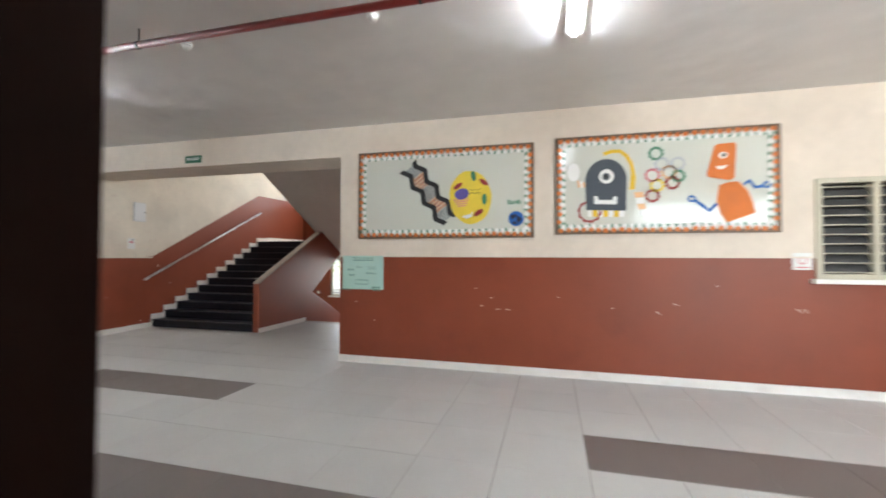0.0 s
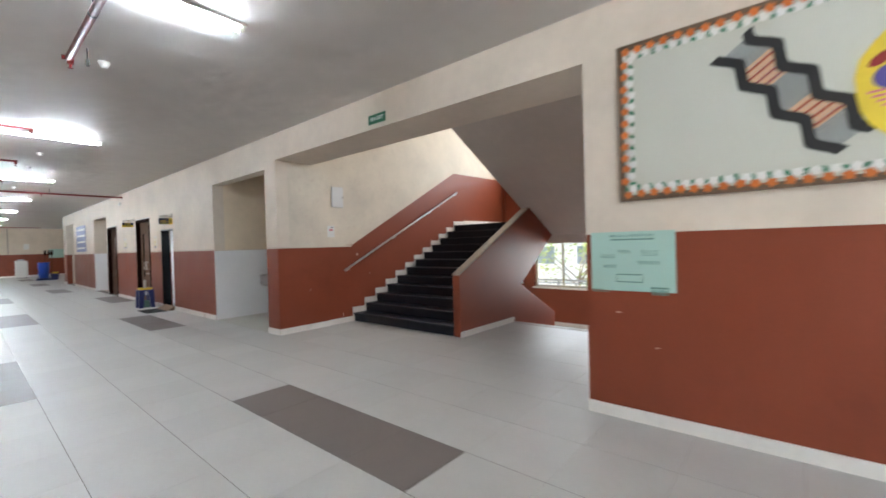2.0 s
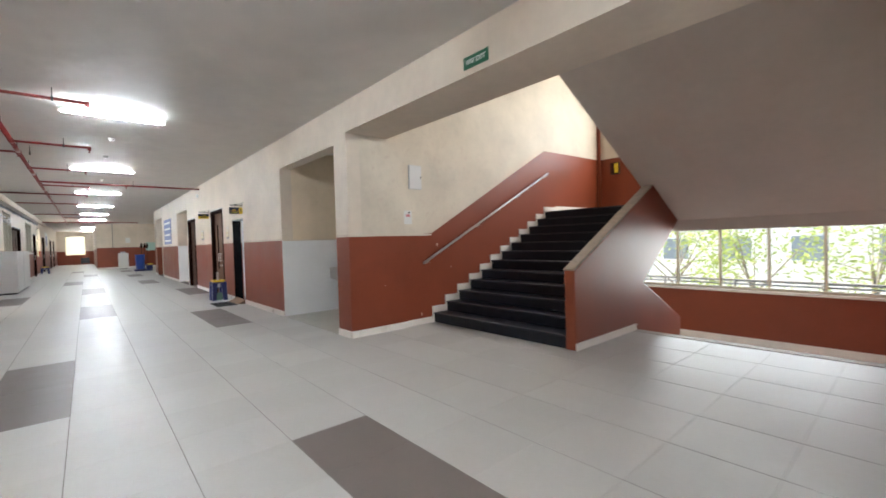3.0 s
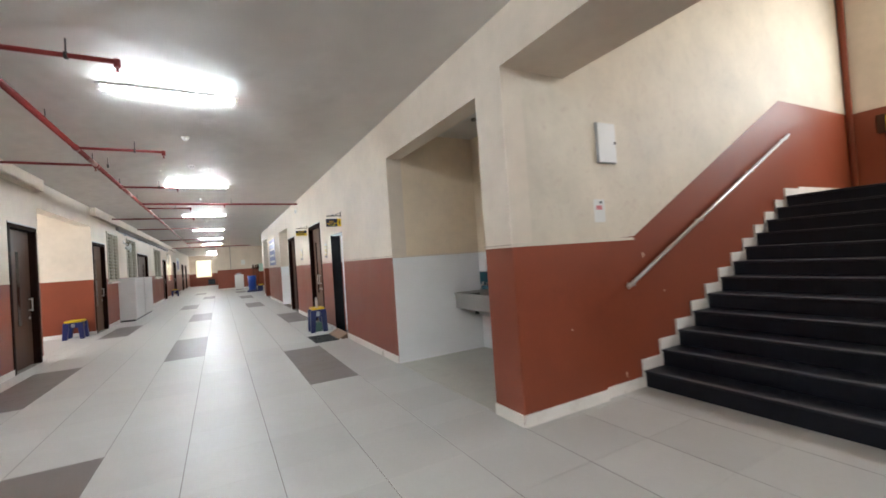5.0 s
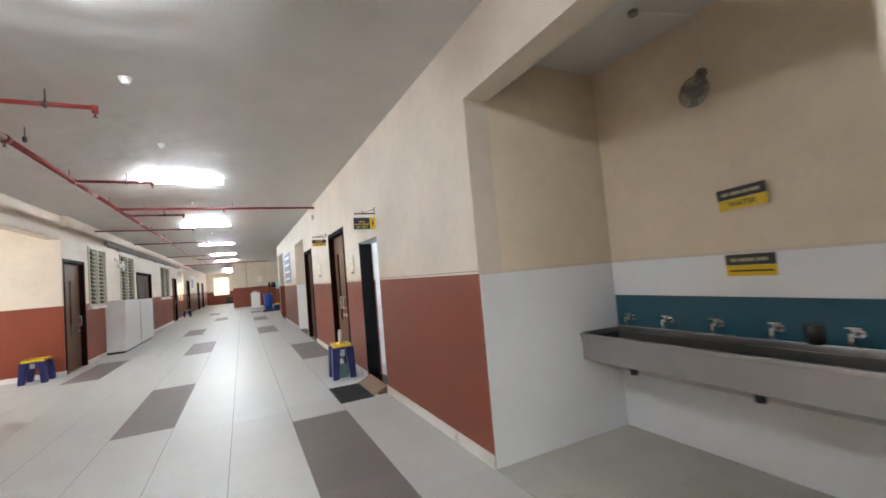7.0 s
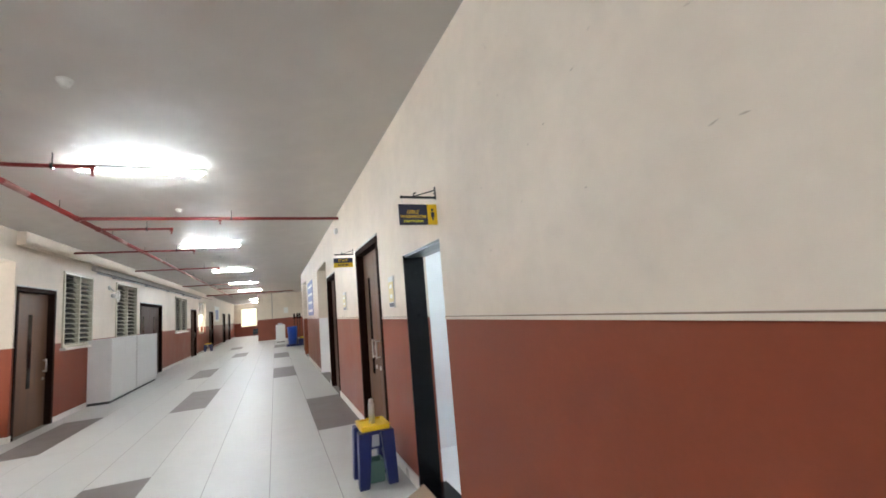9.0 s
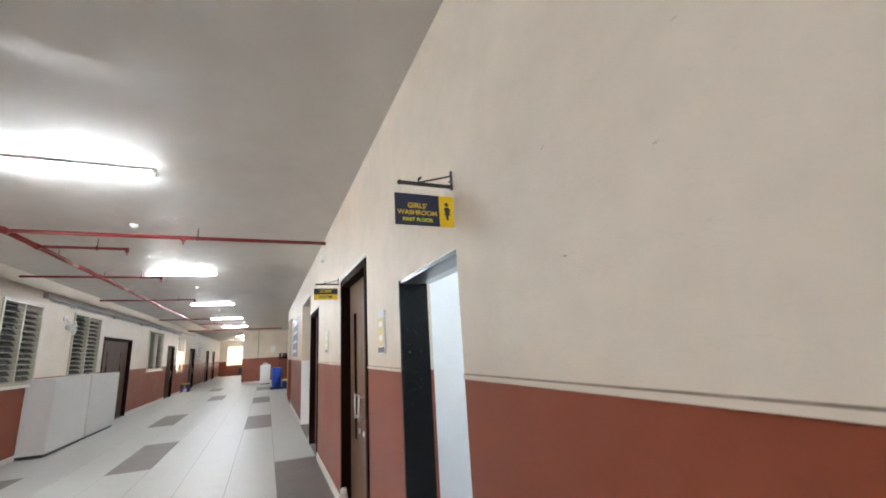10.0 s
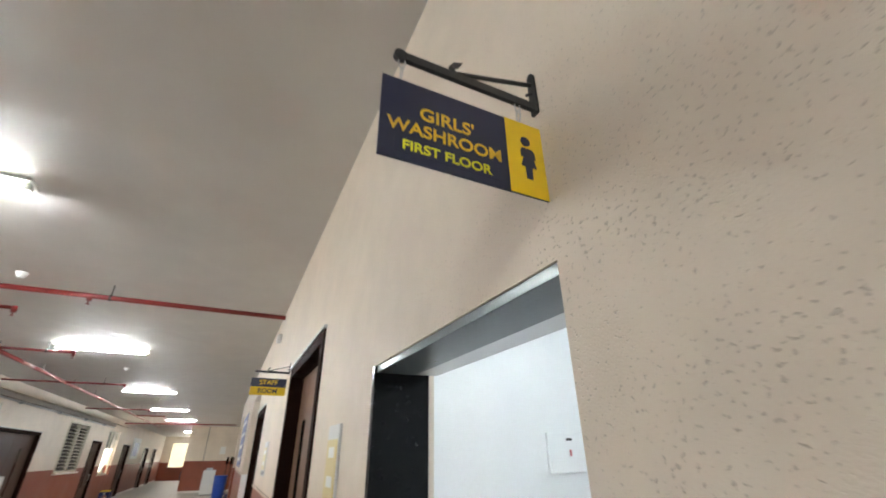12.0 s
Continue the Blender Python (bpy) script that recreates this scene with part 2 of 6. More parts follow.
BOARDW = mat("whiteboard_face", (0.6, 0.61, 0.54), 0.09, var=0.03, scale=1, bump=0.01, spec=1.0)
BORDB = mat("brown_board_edging", (0.13, 0.085, 0.05), 0.5, var=0.3, scale=10)
ORANGE = mat("orange_paper", (0.62, 0.17, 0.035), 0.7, var=0.1, scale=8)
PALEO = mat("pale_orange_paper", (0.72, 0.42, 0.22), 0.7, var=0.1, scale=8)
YPAP = mat("yellow_paper", (0.74, 0.56, 0.05), 0.7, var=0.08, scale=8)
KPAP = mat("black_paper", (0.018, 0.018, 0.018), 0.75, var=0.1)
GPAP = mat("grey_paper", (0.21, 0.23, 0.24), 0.75, var=0.25, scale=20)
SLATE = mat("slate_grey_paper", (0.062, 0.075, 0.09), 0.75, var=0.12, scale=10)
WPAP = mat("white_paper", (0.76, 0.76, 0.73), 0.7, var=0.04)
GRPAP = mat("green_paper", (0.045, 0.2, 0.11), 0.7, var=0.15)
RPAP = mat("maroon_paper", (0.28, 0.025, 0.025), 0.7, var=0.15)
PPAP = mat("violet_paper", (0.1, 0.08, 0.3), 0.7, var=0.15)
BPAP = mat("blue_paper", (0.02, 0.115, 0.38), 0.7, var=0.2, scale=14)
PINKP = mat("pink_paper", (0.6, 0.2, 0.22), 0.7, var=0.1)
CARD = mat("brown_cardboard", (0.24, 0.145, 0.09), 0.8, var=0.15, scale=6, stain=(0.2, 0.11, 0.06), stain_scale=5)
WINF = mat("cream_window_paint", (0.5, 0.46, 0.35), 0.4, var=0.08, stain=(0.4, 0.35, 0.25), stain_scale=5)
LOUVP = mat("pale_louvre_glass", (0.07, 0.07, 0.07), 0.08, var=0.25, scale=5, bump=0.02)
LOUV = mat("frosted_louvre_glass", (0.085, 0.085, 0.08), 0.25, var=0.2, scale=6)
YBLIND = mat("pale_yellow_blind", (0.8, 0.76, 0.6), 0.6, var=0.08)
see_through(YBLIND, (0.8, 0.77, 0.66))
LEDGED = mat("brown_ledge_line", (0.27, 0.2, 0.15), 0.9, var=0.4, scale=14)
EDGEG = mat("beige_step_edge", (0.42, 0.39, 0.35), 0.6, var=0.15, scale=9)
EBOX = mat("off_white_enamel", (0.64, 0.63, 0.62), 0.45, var=0.05, bump=0.02)
GREENP = mat("pale_green_plastic", (0.1, 0.19, 0.15), 0.45, var=0.1)
PALEY = mat("pale_yellow_print", (0.62, 0.5, 0.2), 0.3, var=0.06, bump=0)
# dark base colour that stands in for the lack of light in closed rooms
DARKIN = mat("shade_dark_room_paint", (0.12, 0.11, 0.10), 0.7, var=0.1)
GLASS = glassy("window_glass")
DARKGL = mat("dark_vision_glass", (0.02, 0.018, 0.016), 0.1, var=0.1, bump=0)
WASHM = glow("washroom_tube", (0.76, 0.9, 1.0), 24.0)
TUBEM = glow("fluorescent_tube", (0.86, 0.94, 1.0), TUBE)
POSTB = mat("blue_poster_print", (0.1, 0.14, 0.34), 0.4, var=0.3, scale=6)
GREYF = mat("grey_fan_paint", (0.2, 0.19, 0.175), 0.5, var=0.1)
SOFA = mat("dark_upholstery", (0.02, 0.022, 0.03), 0.6, var=0.2)
LEAF = mat("green_leaf", (0.2, 0.24, 0.07), 0.55, var=0.4, scale=6)
see_through(LEAF, (0.34, 0.4, 0.1))
BARK = mat("bark", (0.22, 0.18, 0.13), 0.9, var=0.3, scale=8, bump=0.6, depth=0.01)
EARTH = mat("dry_ground", (0.3, 0.26, 0.19), 0.9, var=0.2, scale=0.5)
HOUSEG = mat("pale_reflecting_panes", (0.22, 0.25, 0.27), 0.1, var=0.1, bump=0)
PALEW = mat("pale_house_wall", (0.74, 0.71, 0.64), 0.8, var=0.1)


# ---------------------------------------------------------------- builders
def bx(bm, x0, x1, y0, y1, z0, z1, mi=0):
    v = [bm.verts.new(p) for p in ((x0, y0, z0), (x1, y0, z0), (x1, y1, z0), (x0, y1, z0), (x0, y0, z1), (x1, y0, z1), (x1, y1, z1), (x0, y1, z1))]
    for f in ((3, 2, 1, 0), (4, 5, 6, 7), (0, 1, 5, 4), (1, 2, 6, 5), (2, 3, 7, 6), (3, 0, 4, 7)):
        bm.faces.new([v[i] for i in f]).material_index = mi


def prism(bm, pts, axis, a, b, mi=0):
    """A polygon extruded from a to b along the axis; its points lie in the other two, in xyz order."""
    def at3(p, c):
        return {"x": (c, p[0], p[1]), "y": (p[0], c, p[1]), "z": (p[0], p[1], c)}[axis]
    lo, hi = [bm.verts.new(at3(p, a)) for p in pts], [bm.verts.new(at3(p, b)) for p in pts]
    n = len(pts)
    fs = [bm.faces.new(lo), bm.faces.new(hi)]
    for i in range(n):
        fs.append(bm.faces.new([lo[i], lo[(i + 1) % n], hi[(i + 1) % n], hi[i]]))
    for f in fs:
        f.material_index = mi
    bmesh.ops.recalc_face_normals(bm, faces=fs)


def rod(bm, p, q, r, seg=12, r2=None):
    p, q = Vector(p), Vector(q)
    m = Matrix.Translation((p + q) / 2) @ (q - p).to_track_quat("Z", "Y").to_matrix().to_4x4()
    bmesh.ops.create_cone(bm, cap_ends=True, segments=seg, radius1=r, radius2=r if r2 is None else r2, depth=(q - p).length, matrix=m)


def bevelled(bm, w=0.004, seg=2):
    bmesh.ops.bevel(bm, geom=list(bm.edges), offset=w, segments=seg, profile=0.6, affect="EDGES", clamp_overlap=True)
    return bm


def box_bm(x0, x1, y0, y1, z0, z1, w=0.0):
    bm = bmesh.new()
    bx(bm, x0, x1, y0, y1, z0, z1)
    return bevelled(bm, w) if w else bm


def mesh_of(name, bm, materials, smooth=False):
    me = bpy.data.meshes.new(name)
    bm.to_mesh(me)
    bm.free()
    for m in (materials if isinstance(materials, (list, tuple)) else [materials]):
        me.materials.append(m)
    if smooth:
        for p in me.polygons:
            p.use_smooth = len(p.vertices) <= 4
    return me


def solid(name, bm, material, label="", category="", group="", kind="", smooth=False):
    return tagged(new(name, mesh_of(name, bm, material, smooth)), label, category, group, kind)


ORIGIN = {}


def thing(name, label, category, at=(0, 0, 0), group="", kind=""):
    """An empty at the thing's base."""
    ob = new(name)
    ob.empty_display_size = 0.1
    ob.location = at
    ORIGIN[ob.name] = Vector(at)
    return tagged(ob, label, category, group, kind)


def part(name, bm, material, parent, label="", smooth=False, own=False):
    """A part of a thing, or of a part; its mesh is given in the world's space, or with own in its parent's."""
    if not own:
        bmesh.ops.translate(bm, verts=bm.verts, vec=-ORIGIN.get(parent.name, Vector()))
    ob = new(name, mesh_of(name, bm, material, smooth))
    ob.parent = parent
    if not own:
        ORIGIN[ob.name] = ORIGIN.get(parent.name, Vector())
    return tagged(ob, label)


def text(body, size, material, parent, m, name="lettering", depth=0.0006, align="CENTER", bold=0.0):
    cu = bpy.data.curves.new(name, "FONT")
    cu.body, cu.size, cu.align_x, cu.align_y, cu.extrude, cu.offset = body, size, align, "CENTER", depth, bold
    cu.materials.append(material)
    ob = new(name, cu)
    ob.parent = parent
    ob.matrix_basis = Matrix.Translation(-ORIGIN.get(parent.name, Vector())) @ m
    return ob


# ---------------------------------------------------------------- structure
NY, SY, H, DADO = 5.6, 0.45, 3.45, 1.49      # north and south wall faces, ceiling, top of the red dado
EAST, WEST = 7.5, -59.6


def wall_run(name, x0, x1, y0, y1, holes, face, top=H, label="", dado=DADO):
    """A wall along x with openings (x0, x1, z0, z1), cream above a red dado; face is the side (+1 or -1 in y) that is painted red."""
    bm = bmesh.new()
    xs = sorted({x0, x1, *[h[0] for h in holes], *[h[1] for h in holes]})
    for a, b in zip(xs, xs[1:]):
        hs = sorted([h for h in holes if h[0] <= a + 1e-6 and h[1] >= b - 1e-6], key=lambda h: h[2])
        z = 0.0
        spans = []
        for h in hs:
            if h[2] > z:
                spans.append((z, h[2]))
            z = h[3]
        if z < top:
            spans.append((z, top))
        for lo, hi in spans:
            if lo < dado < hi:
                bx(bm, a, b, y0, y1, lo, dado, 1)
                bx(bm, a, b, y0, y1, dado, hi, 0)
            else:
                bx(bm, a, b, y0, y1, lo, hi, 1 if hi <= dado + 1e-6 else 0)
    return solid(name, bm, [CREAM, RED], label, "wall", kind="structure")


# doors and windows: x0, x1 of each
N_HOLES = [(-7.91, -2.55, 0, 3.01), (-10.62, -8.30, 0, 2.89), (-14.15, -13.212, 0, 2.083), (-16.55, -15.15, 0, 2.49), (-20.3, -18.95, 0, 2.44),
           (-22.7, -20.45, 0, 2.84), (-29.4, -27.2, 0, 2.95)]
E_HOLES = [(3.32, 4.42, 1.28, 2.42)]
EDADO = 1.53
wall_run("wall_north_east", -2.55, EAST, NY, NY + 0.22, E_HOLES, -1, label="corridor wall with notice boards, cream above a brick-red dado", dado=EDADO)
wall_run("wall_north", -30.2, -2.55, NY, NY + 0.22, N_HOLES, -1, label="long corridor wall, cream above a brick-red dado")
S_HOLES = [(2.35, 6.7, 0.12, 2.9), (-0.135, 1.05, 0, 2.18), (-15.65, -14.45, 0, 2.53), (-20.93, -19.56, 0, 2.54), (-22.7, -21.21, 1.36, 2.95), (-26.1, -24.26, 1.4, 2.97), (-29.3, -26.5, 0, 2.5), (-34.07, -31.56, 1.36, 2.95),
           (-36.8, -35.2, 0, 2.46), (-40.03, -37.66, 1.1, 2.95), (-43.5, -41.6, 0, 2.45), (-51.0, -49.1, 0, 2.4), (-55.3, -53.4, 0, 2.4)]
wall_run("wall_south", -15.75, EAST, SY - 0.25, SY, [h for h in S_HOLES if h[0] > -15.8], 1, label="corridor wall, cream above a brick-red dado")
wall_run("wall_south_far", WEST, -19.5, SY - 0.25, SY, [h for h in S_HOLES if h[1] < -19], 1, label="far corridor wall, cream above a brick-red dado")
# beam over the recess
solid("beam_recess", box_bm(-19.5, -15.75, SY - 0.25, SY, 2.93, H), CREAM, "cream beam over the recess", "beam", kind="structure")


def wall_y(name, x0, x1, y0, y1, z0, z1, dado, low, label, high=CREAM):
    bm = bmesh.new()
    if dado > z0:
        bx(bm, x0, x1, y0, y1, z0, dado, 1)
    bx(bm, x0, x1, y0, y1, max(dado, z0), z1, 0)
    return solid(name, bm, [high, low], label, "wall", kind="structure")


bm = bmesh.new()
for a, b, c, d, mi in ((SY - 0.25, 1.5, 0, DADO, 1), (SY - 0.25, 1.5, DADO, H, 0), (4.5, NY + 0.22, 0, DADO, 1), (4.5, NY + 0.22, DADO, H, 0), (1.5, 4.5, 0, DADO, 1), (1.5, 4.5, DADO, H, 0)):
    bx(bm, EAST, EAST + 0.2, a, b, c, d, mi)
solid("wall_east", bm, [CREAM, RED], "end wall behind the start of the corridor", "wall", kind="structure")
wall_y("wall_recess_west", -19.75, -19.5, -4.2, SY - 0.25, 0, H, DADO, RED, "recess side wall, cream over red")
wall_y("wall_recess_east", -15.75, -15.5, -4.2, SY - 0.25, 0, H, DADO, RED, "recess side wall, cream over red")
bm = bmesh.new()
for a, b, c, d in ((-19.75, -19.0, 0, H), (-16.2, -15.5, 0, H), (-19.0, -16.2, 0, 1.1), (-19.0, -16.2, 2.75, H)):
    bx(bm, a, b, -4.2, -4.0, c, d)
solid("wall_recess_back", bm, CREAM, "cream recess wall with a window opening", "wall", kind="structure")
# niche with the wash trough
wall_y("wall_niche_west", -10.85, -10.62, NY + 0.22, 7.3, 0, H, 1.48, WHITET, "niche side wall, beige over white tiles", NICHE)
wall_y("wall_niche_back", -10.85, -8.2, 7.05, 7.3, 0, H, 1.48, WHITET, "niche back wall, beige over white tiles", NICHE)
solid("niche_lining_west", box_bm(-10.62, -10.612, NY + 0.003, 7.05, 0, 1.48), WHITET, "white tile lining of the niche side", "wall tiles", kind="structure")
solid("ceiling_niche", box_bm(-10.62, -8.3, NY + 0.22, 7.05, 3.27, 3.4), CEIL, "niche ceiling", "ceiling", kind="structure")
# stair hall side wall with its pier
bm = bmesh.new()
bx(bm, -8.30, -7.91, NY + 0.22, 6.6, 0, 3.01)
bx(bm, -8.30, -7.95, 6.6, 13.15, -2.2, 7.0)
bx(bm, -8.30, -7.95, NY + 0.22, 6.6, 3.01, 7.0)
solid("wall_stair_west", bm, CREAMD, "damp-marked tall cream stair wall beside the flight", "wall", kind="structure")
bm = bmesh.new()
prism(bm, [(5.61, 0), (6.6, 0), (6.6, DADO), (5.61, DADO)], "x", -7.91, -7.906)
prism(bm, [(6.6, 0), (7.1, 0), (10.6, 1.97), (12.9, 1.97), (12.9, 3.37), (10.52, 3.33), (7.2, 1.53), (6.6, 1.5)], "x", -7.95, -7.946)
solid("dado_stair_west", bm, RED, "brick-red dado that climbs with the stairs", "dado", kind="structure")
wall_y("wall_stair_east", -2.55, -2.3, NY + 0.22, 13.15, -2.2, 7.0, DADO, RED, "stair hall side wall, cream over red")
bm = bmesh.new()
for a, b, c, d, mi in ((-8.3, -6.95, -2.2, 1.5, 1), (-2.75, -2.3, -2.2, 1.5, 1), (-6.95, -2.75, -0.78, 0.17, 1), (-6.95, -2.75, -2.2, -0.78, 2), (-8.3, -2.3, 1.5, 3.36, 1),
                       (-8.3, -7.15, 3.36, 7.0, 0), (-2.75, -2.3, 3.36, 7.0, 0), (-7.15, -2.75, 5.6, 7.0, 0)):
    bx(bm, a, b, 12.9, 13.15, c, d, mi)
solid("wall_stair_back", bm, [CREAM, RED, SKIRT], "stair hall back wall with two window openings", "wall", kind="structure")
solid("ceiling_stair", box_bm(-8.3, -2.3, 5.6, 13.15, 7.0, 7.2), CEIL, "ceiling of the stairwell", "ceiling", kind="structure")
solid("wall_stair_upper", box_bm(-7.95, -2.55, 5.6, 5.8, H + 0.2, 7.0), CREAM, "wall over the corridor beam", "wall", kind="structure")
solid("beam_stair", box_bm(-7.95, -2.55, NY + 0.22, 6.32, 3.012, H + 0.55), CREAM, "deep cream beam over the stair opening", "beam", kind="structure")

# ceiling of the corridor
bm = bmesh.new()
bx(bm, WEST, EAST + 0.2, SY - 0.25, NY + 0.22, H, H + 0.2)
bx(bm, -19.75, -15.5, -4.2, SY - 0.25, H, H + 0.2)
bx(bm, -43.6, -30.2, NY + 0.22, 9.2, H, H + 0.2)
solid("ceiling", bm, CEIL, "off-white uneven plaster ceiling", "ceiling", kind="structure")
# shallow cornice and cable trunking along the south wall
solid("cornice_south", box_bm(-43.2, -19.5, SY, SY + 0.12, 3.22, H - 0.002), CREAM, "cream downstand along the ceiling edge", "cornice", kind="structure")
solid("cornice_south_near", box_bm(-15.75, EAST, SY, SY + 0.12, 3.22, H - 0.002), CREAM, "cream downstand along the ceiling edge", "cornice", kind="structure")

# far end of the corridor
wall_y("wall_far_pier", -43.6, -43.2, 3.31, 9.2, 0, H, 1.6, RED, "far wall face, cream over red")
bm = bmesh.new()
for a, b, c, d, mi in ((SY - 0.25, 1.1, 0, 1.4, 1), (SY - 0.25, 1.1, 1.4, H, 0), (2.66, 3.7, 0, 1.4, 1), (2.66, 3.7, 1.4, H, 0), (1.1, 2.66, 0, 1.0, 1), (1.1, 2.66, 2.95, H, 0)):
    bx(bm, WEST - 0.2, WEST, a, b, c, d, mi)
solid("wall_west", bm, [CREAM, RED], "end wall of the corridor with a bright window", "wall", kind="structure")
wall_y("wall_far_north", WEST, -43.6, 3.31, 3.53, 0, H, 1.5, RED, "far corridor wall, cream over red")
wall_y("wall_lobby_north", -43.6, -30.2, 9.0, 9.2, 0, H, 1.5, RED, "lobby wall, cream over red")
wall_y("wall_lobby_east", -30.4, -30.2, NY + 0.22, 9.2, 0, H, 1.5, RED, "lobby side wall, cream over red")

# plain rooms behind the openings, so that no opening is void; their dimness is put into the dark wall colour
def room(name, x0, x1, y0, y1, top, material, label):
    bm = bmesh.new()
    t = 0.08
    bx(bm, x0 - t, x0, y0, y1, 0, top)
    bx(bm, x1, x1 + t, y0, y1, 0, top)
    if y0 > NY:
        bx(bm, x0 - t, x1 + t, y1, y1 + t, 0, top)
    else:
        bx(bm, x0 - t, x1 + t, y0 - t, y0, 0, top)
    bx(bm, x0 - t, x1 + t, y0, y1, top, top + t)
    bx(bm, x0 - t, x1 + t, y0, y1, -t, -0.002)
    return solid(name, bm, material, label, "room", kind="structure")


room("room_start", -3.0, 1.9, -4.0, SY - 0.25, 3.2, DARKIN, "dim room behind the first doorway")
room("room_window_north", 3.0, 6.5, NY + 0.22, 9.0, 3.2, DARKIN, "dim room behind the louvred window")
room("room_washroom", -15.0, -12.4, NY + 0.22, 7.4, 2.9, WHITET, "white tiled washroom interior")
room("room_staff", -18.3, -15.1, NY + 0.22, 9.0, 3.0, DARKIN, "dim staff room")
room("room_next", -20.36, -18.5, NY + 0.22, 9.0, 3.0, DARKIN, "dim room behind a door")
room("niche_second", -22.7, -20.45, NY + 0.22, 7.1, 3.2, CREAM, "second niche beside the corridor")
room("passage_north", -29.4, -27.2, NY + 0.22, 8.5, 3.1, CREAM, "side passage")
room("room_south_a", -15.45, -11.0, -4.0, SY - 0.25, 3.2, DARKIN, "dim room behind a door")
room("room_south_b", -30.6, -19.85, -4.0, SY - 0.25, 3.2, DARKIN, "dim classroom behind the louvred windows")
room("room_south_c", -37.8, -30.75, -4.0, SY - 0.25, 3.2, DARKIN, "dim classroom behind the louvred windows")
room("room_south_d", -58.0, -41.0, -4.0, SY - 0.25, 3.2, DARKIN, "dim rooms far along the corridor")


# second niche's white tile dado
solid("niche_second_tiles", box_bm(-22.7, -22.692, NY + 0.003, 7.05, 0, 1.5), WHITET, "white tile lining of the second niche", "wall tiles", kind="structure")


# skirting and the thin plaster ledge above the dado
def run_minus(x0, x1, holes):
    out, a = [], x0
    for h in sorted(holes):
        if h[1] <= x0 or h[0] >= x1:
            continue
        if h[0] > a:
            out.append((a, h[0]))
        a = h[1]
    if a < x1:
        out.append((a, x1))
    return out


def trims(name, x0, x1, holes, y, side, dado=DADO):
    sk, rail = bmesh.new(), bmesh.new()
    lowh = [h for h in holes if h[2] < 0.05]
    midh = [h for h in holes if h[2] < dado < h[3]]
    for a, b in run_minus(x0, x1, lowh):
        bx(sk, a, b, *sorted((y, y + side * 0.014)), 0.0, 0.10)
    for a, b in run_minus(x0, x1, midh):
        bx(rail, a, b, *sorted((y, y + side * 0.007)), dado, dado + 0.018)
        # thin brown line just above the ledge, north wall only
        if name == "north":
            bx(rail, a, b, *sorted((y, y + side * 0.003)), dado + 0.018, dado + 0.024, 1)
    solid("baseboard_" + name, sk, SKIRT, "white tile skirting along the corridor", "skirting", kind="structure")
    solid("trim_" + name, rail, [CREAM, LEDGED], "thin cream ledge above the red dado", "trim", kind="structure")


trims("north", -30.2, -2.55, N_HOLES, NY, -1)
trims("north_east", -2.55, EAST, E_HOLES, NY, -1, EDADO)
trims("south", -15.75, EAST, [h for h in S_HOLES if h[0] > -15.8], SY, 1)
trims("south_far", WEST, -19.5, [h for h in S_HOLES if h[1] < -19], SY, 1)
bm = bmesh.new()
bx(bm, -7.906, -7.892, NY, 6.6, 0, 0.1)
bx(bm, -7.946, -7.932, 6.6, 7.2, 0, 0.1)
bx(bm, -2.564, -2.55, NY, 8.76, 0, 0.1)
bx(bm, -19.5, -19.486, -4.0, SY, 0, 0.1)
bx(bm, -43.2, -43.185, 3.31, 9.0, 0, 0.1)
solid("baseboard_hall", bm, SKIRT, "white tile skirting of the stair hall", "skirting", kind="structure")

bm = bmesh.new()
bx(bm, -7.91, -7.903, NY, 6.6, DADO, DADO + 0.028)
bx(bm, -7.95, -7.943, 6.6, 7.185, DADO, DADO + 0.028)
solid("trim_stair", bm, CREAMD, "thin cream ledge above the red dado", "trim", kind="structure")

# ---------------------------------------------------------------- stairs
GO, RISE, Y0 = 0.299, 0.1642, 7.19
flight = thing("staircase_up", "black-tiled flight of twelve steps rising from the corridor", "staircase", (-6.6, Y0, 0))
slab = bmesh.new()
prism(slab, [(Y0 + 0.25, 0.0), (10.47, 11 * RISE - 0.04), (10.47, 11 * RISE - 0.3), (10.40, 1.48), (Y0 + 0.75, 0.0)], "x", -7.94, -5.345)
part("flight_slab", slab, GREYP, flight)
for i in range(12):
    y, z = Y0 + i * GO, i * RISE
    b = bmesh.new()
    d = GO if i < 11 else 0.45
    bx(b, -7.93, -5.34, y, y + d, z - 0.12 if i else 0, z + RISE - 0.022)
    st = part("step", b, STEP, flight)
    t = bmesh.new()
    bx(t, -7.93, -5.34, y - 0.022, y + d, z + RISE - 0.022, z + RISE)
    part("tread", bevelled(t, 0.006), TREAD, st)
    n = bmesh.new()
    for k in range(3):
        bx(n, -7.8, -5.4, y - 0.012 + k * 0.016, y - 0.004 + k * 0.016, z + RISE, z + RISE + 0.002)
    part("nosing", n, NOSE, st)
    s = bmesh.new()
    prism(s, [(y - 0.03, z), (y + 0.02, z), (y + 0.02, z + RISE), (y + d - 0.03, z + RISE), (y + d - 0.03, z + RISE + 0.11), (y - 0.03, z + RISE + 0.11)], "x", -7.946, -7.926)
    part("stepped_skirting", s, SKIRT, flight, "white tile skirting that follows a step")
b = bmesh.new()
bx(b, -7.95, -2.55, 10.48, 12.9, 1.67, 11.999 * RISE)
bx(b, -5.34, -2.55, 10.47, 10.72, 1.44, 1.67)
solid("stair_landing", b, GREYP, "half landing slab with a grey edge beam", "landing", kind="structure")
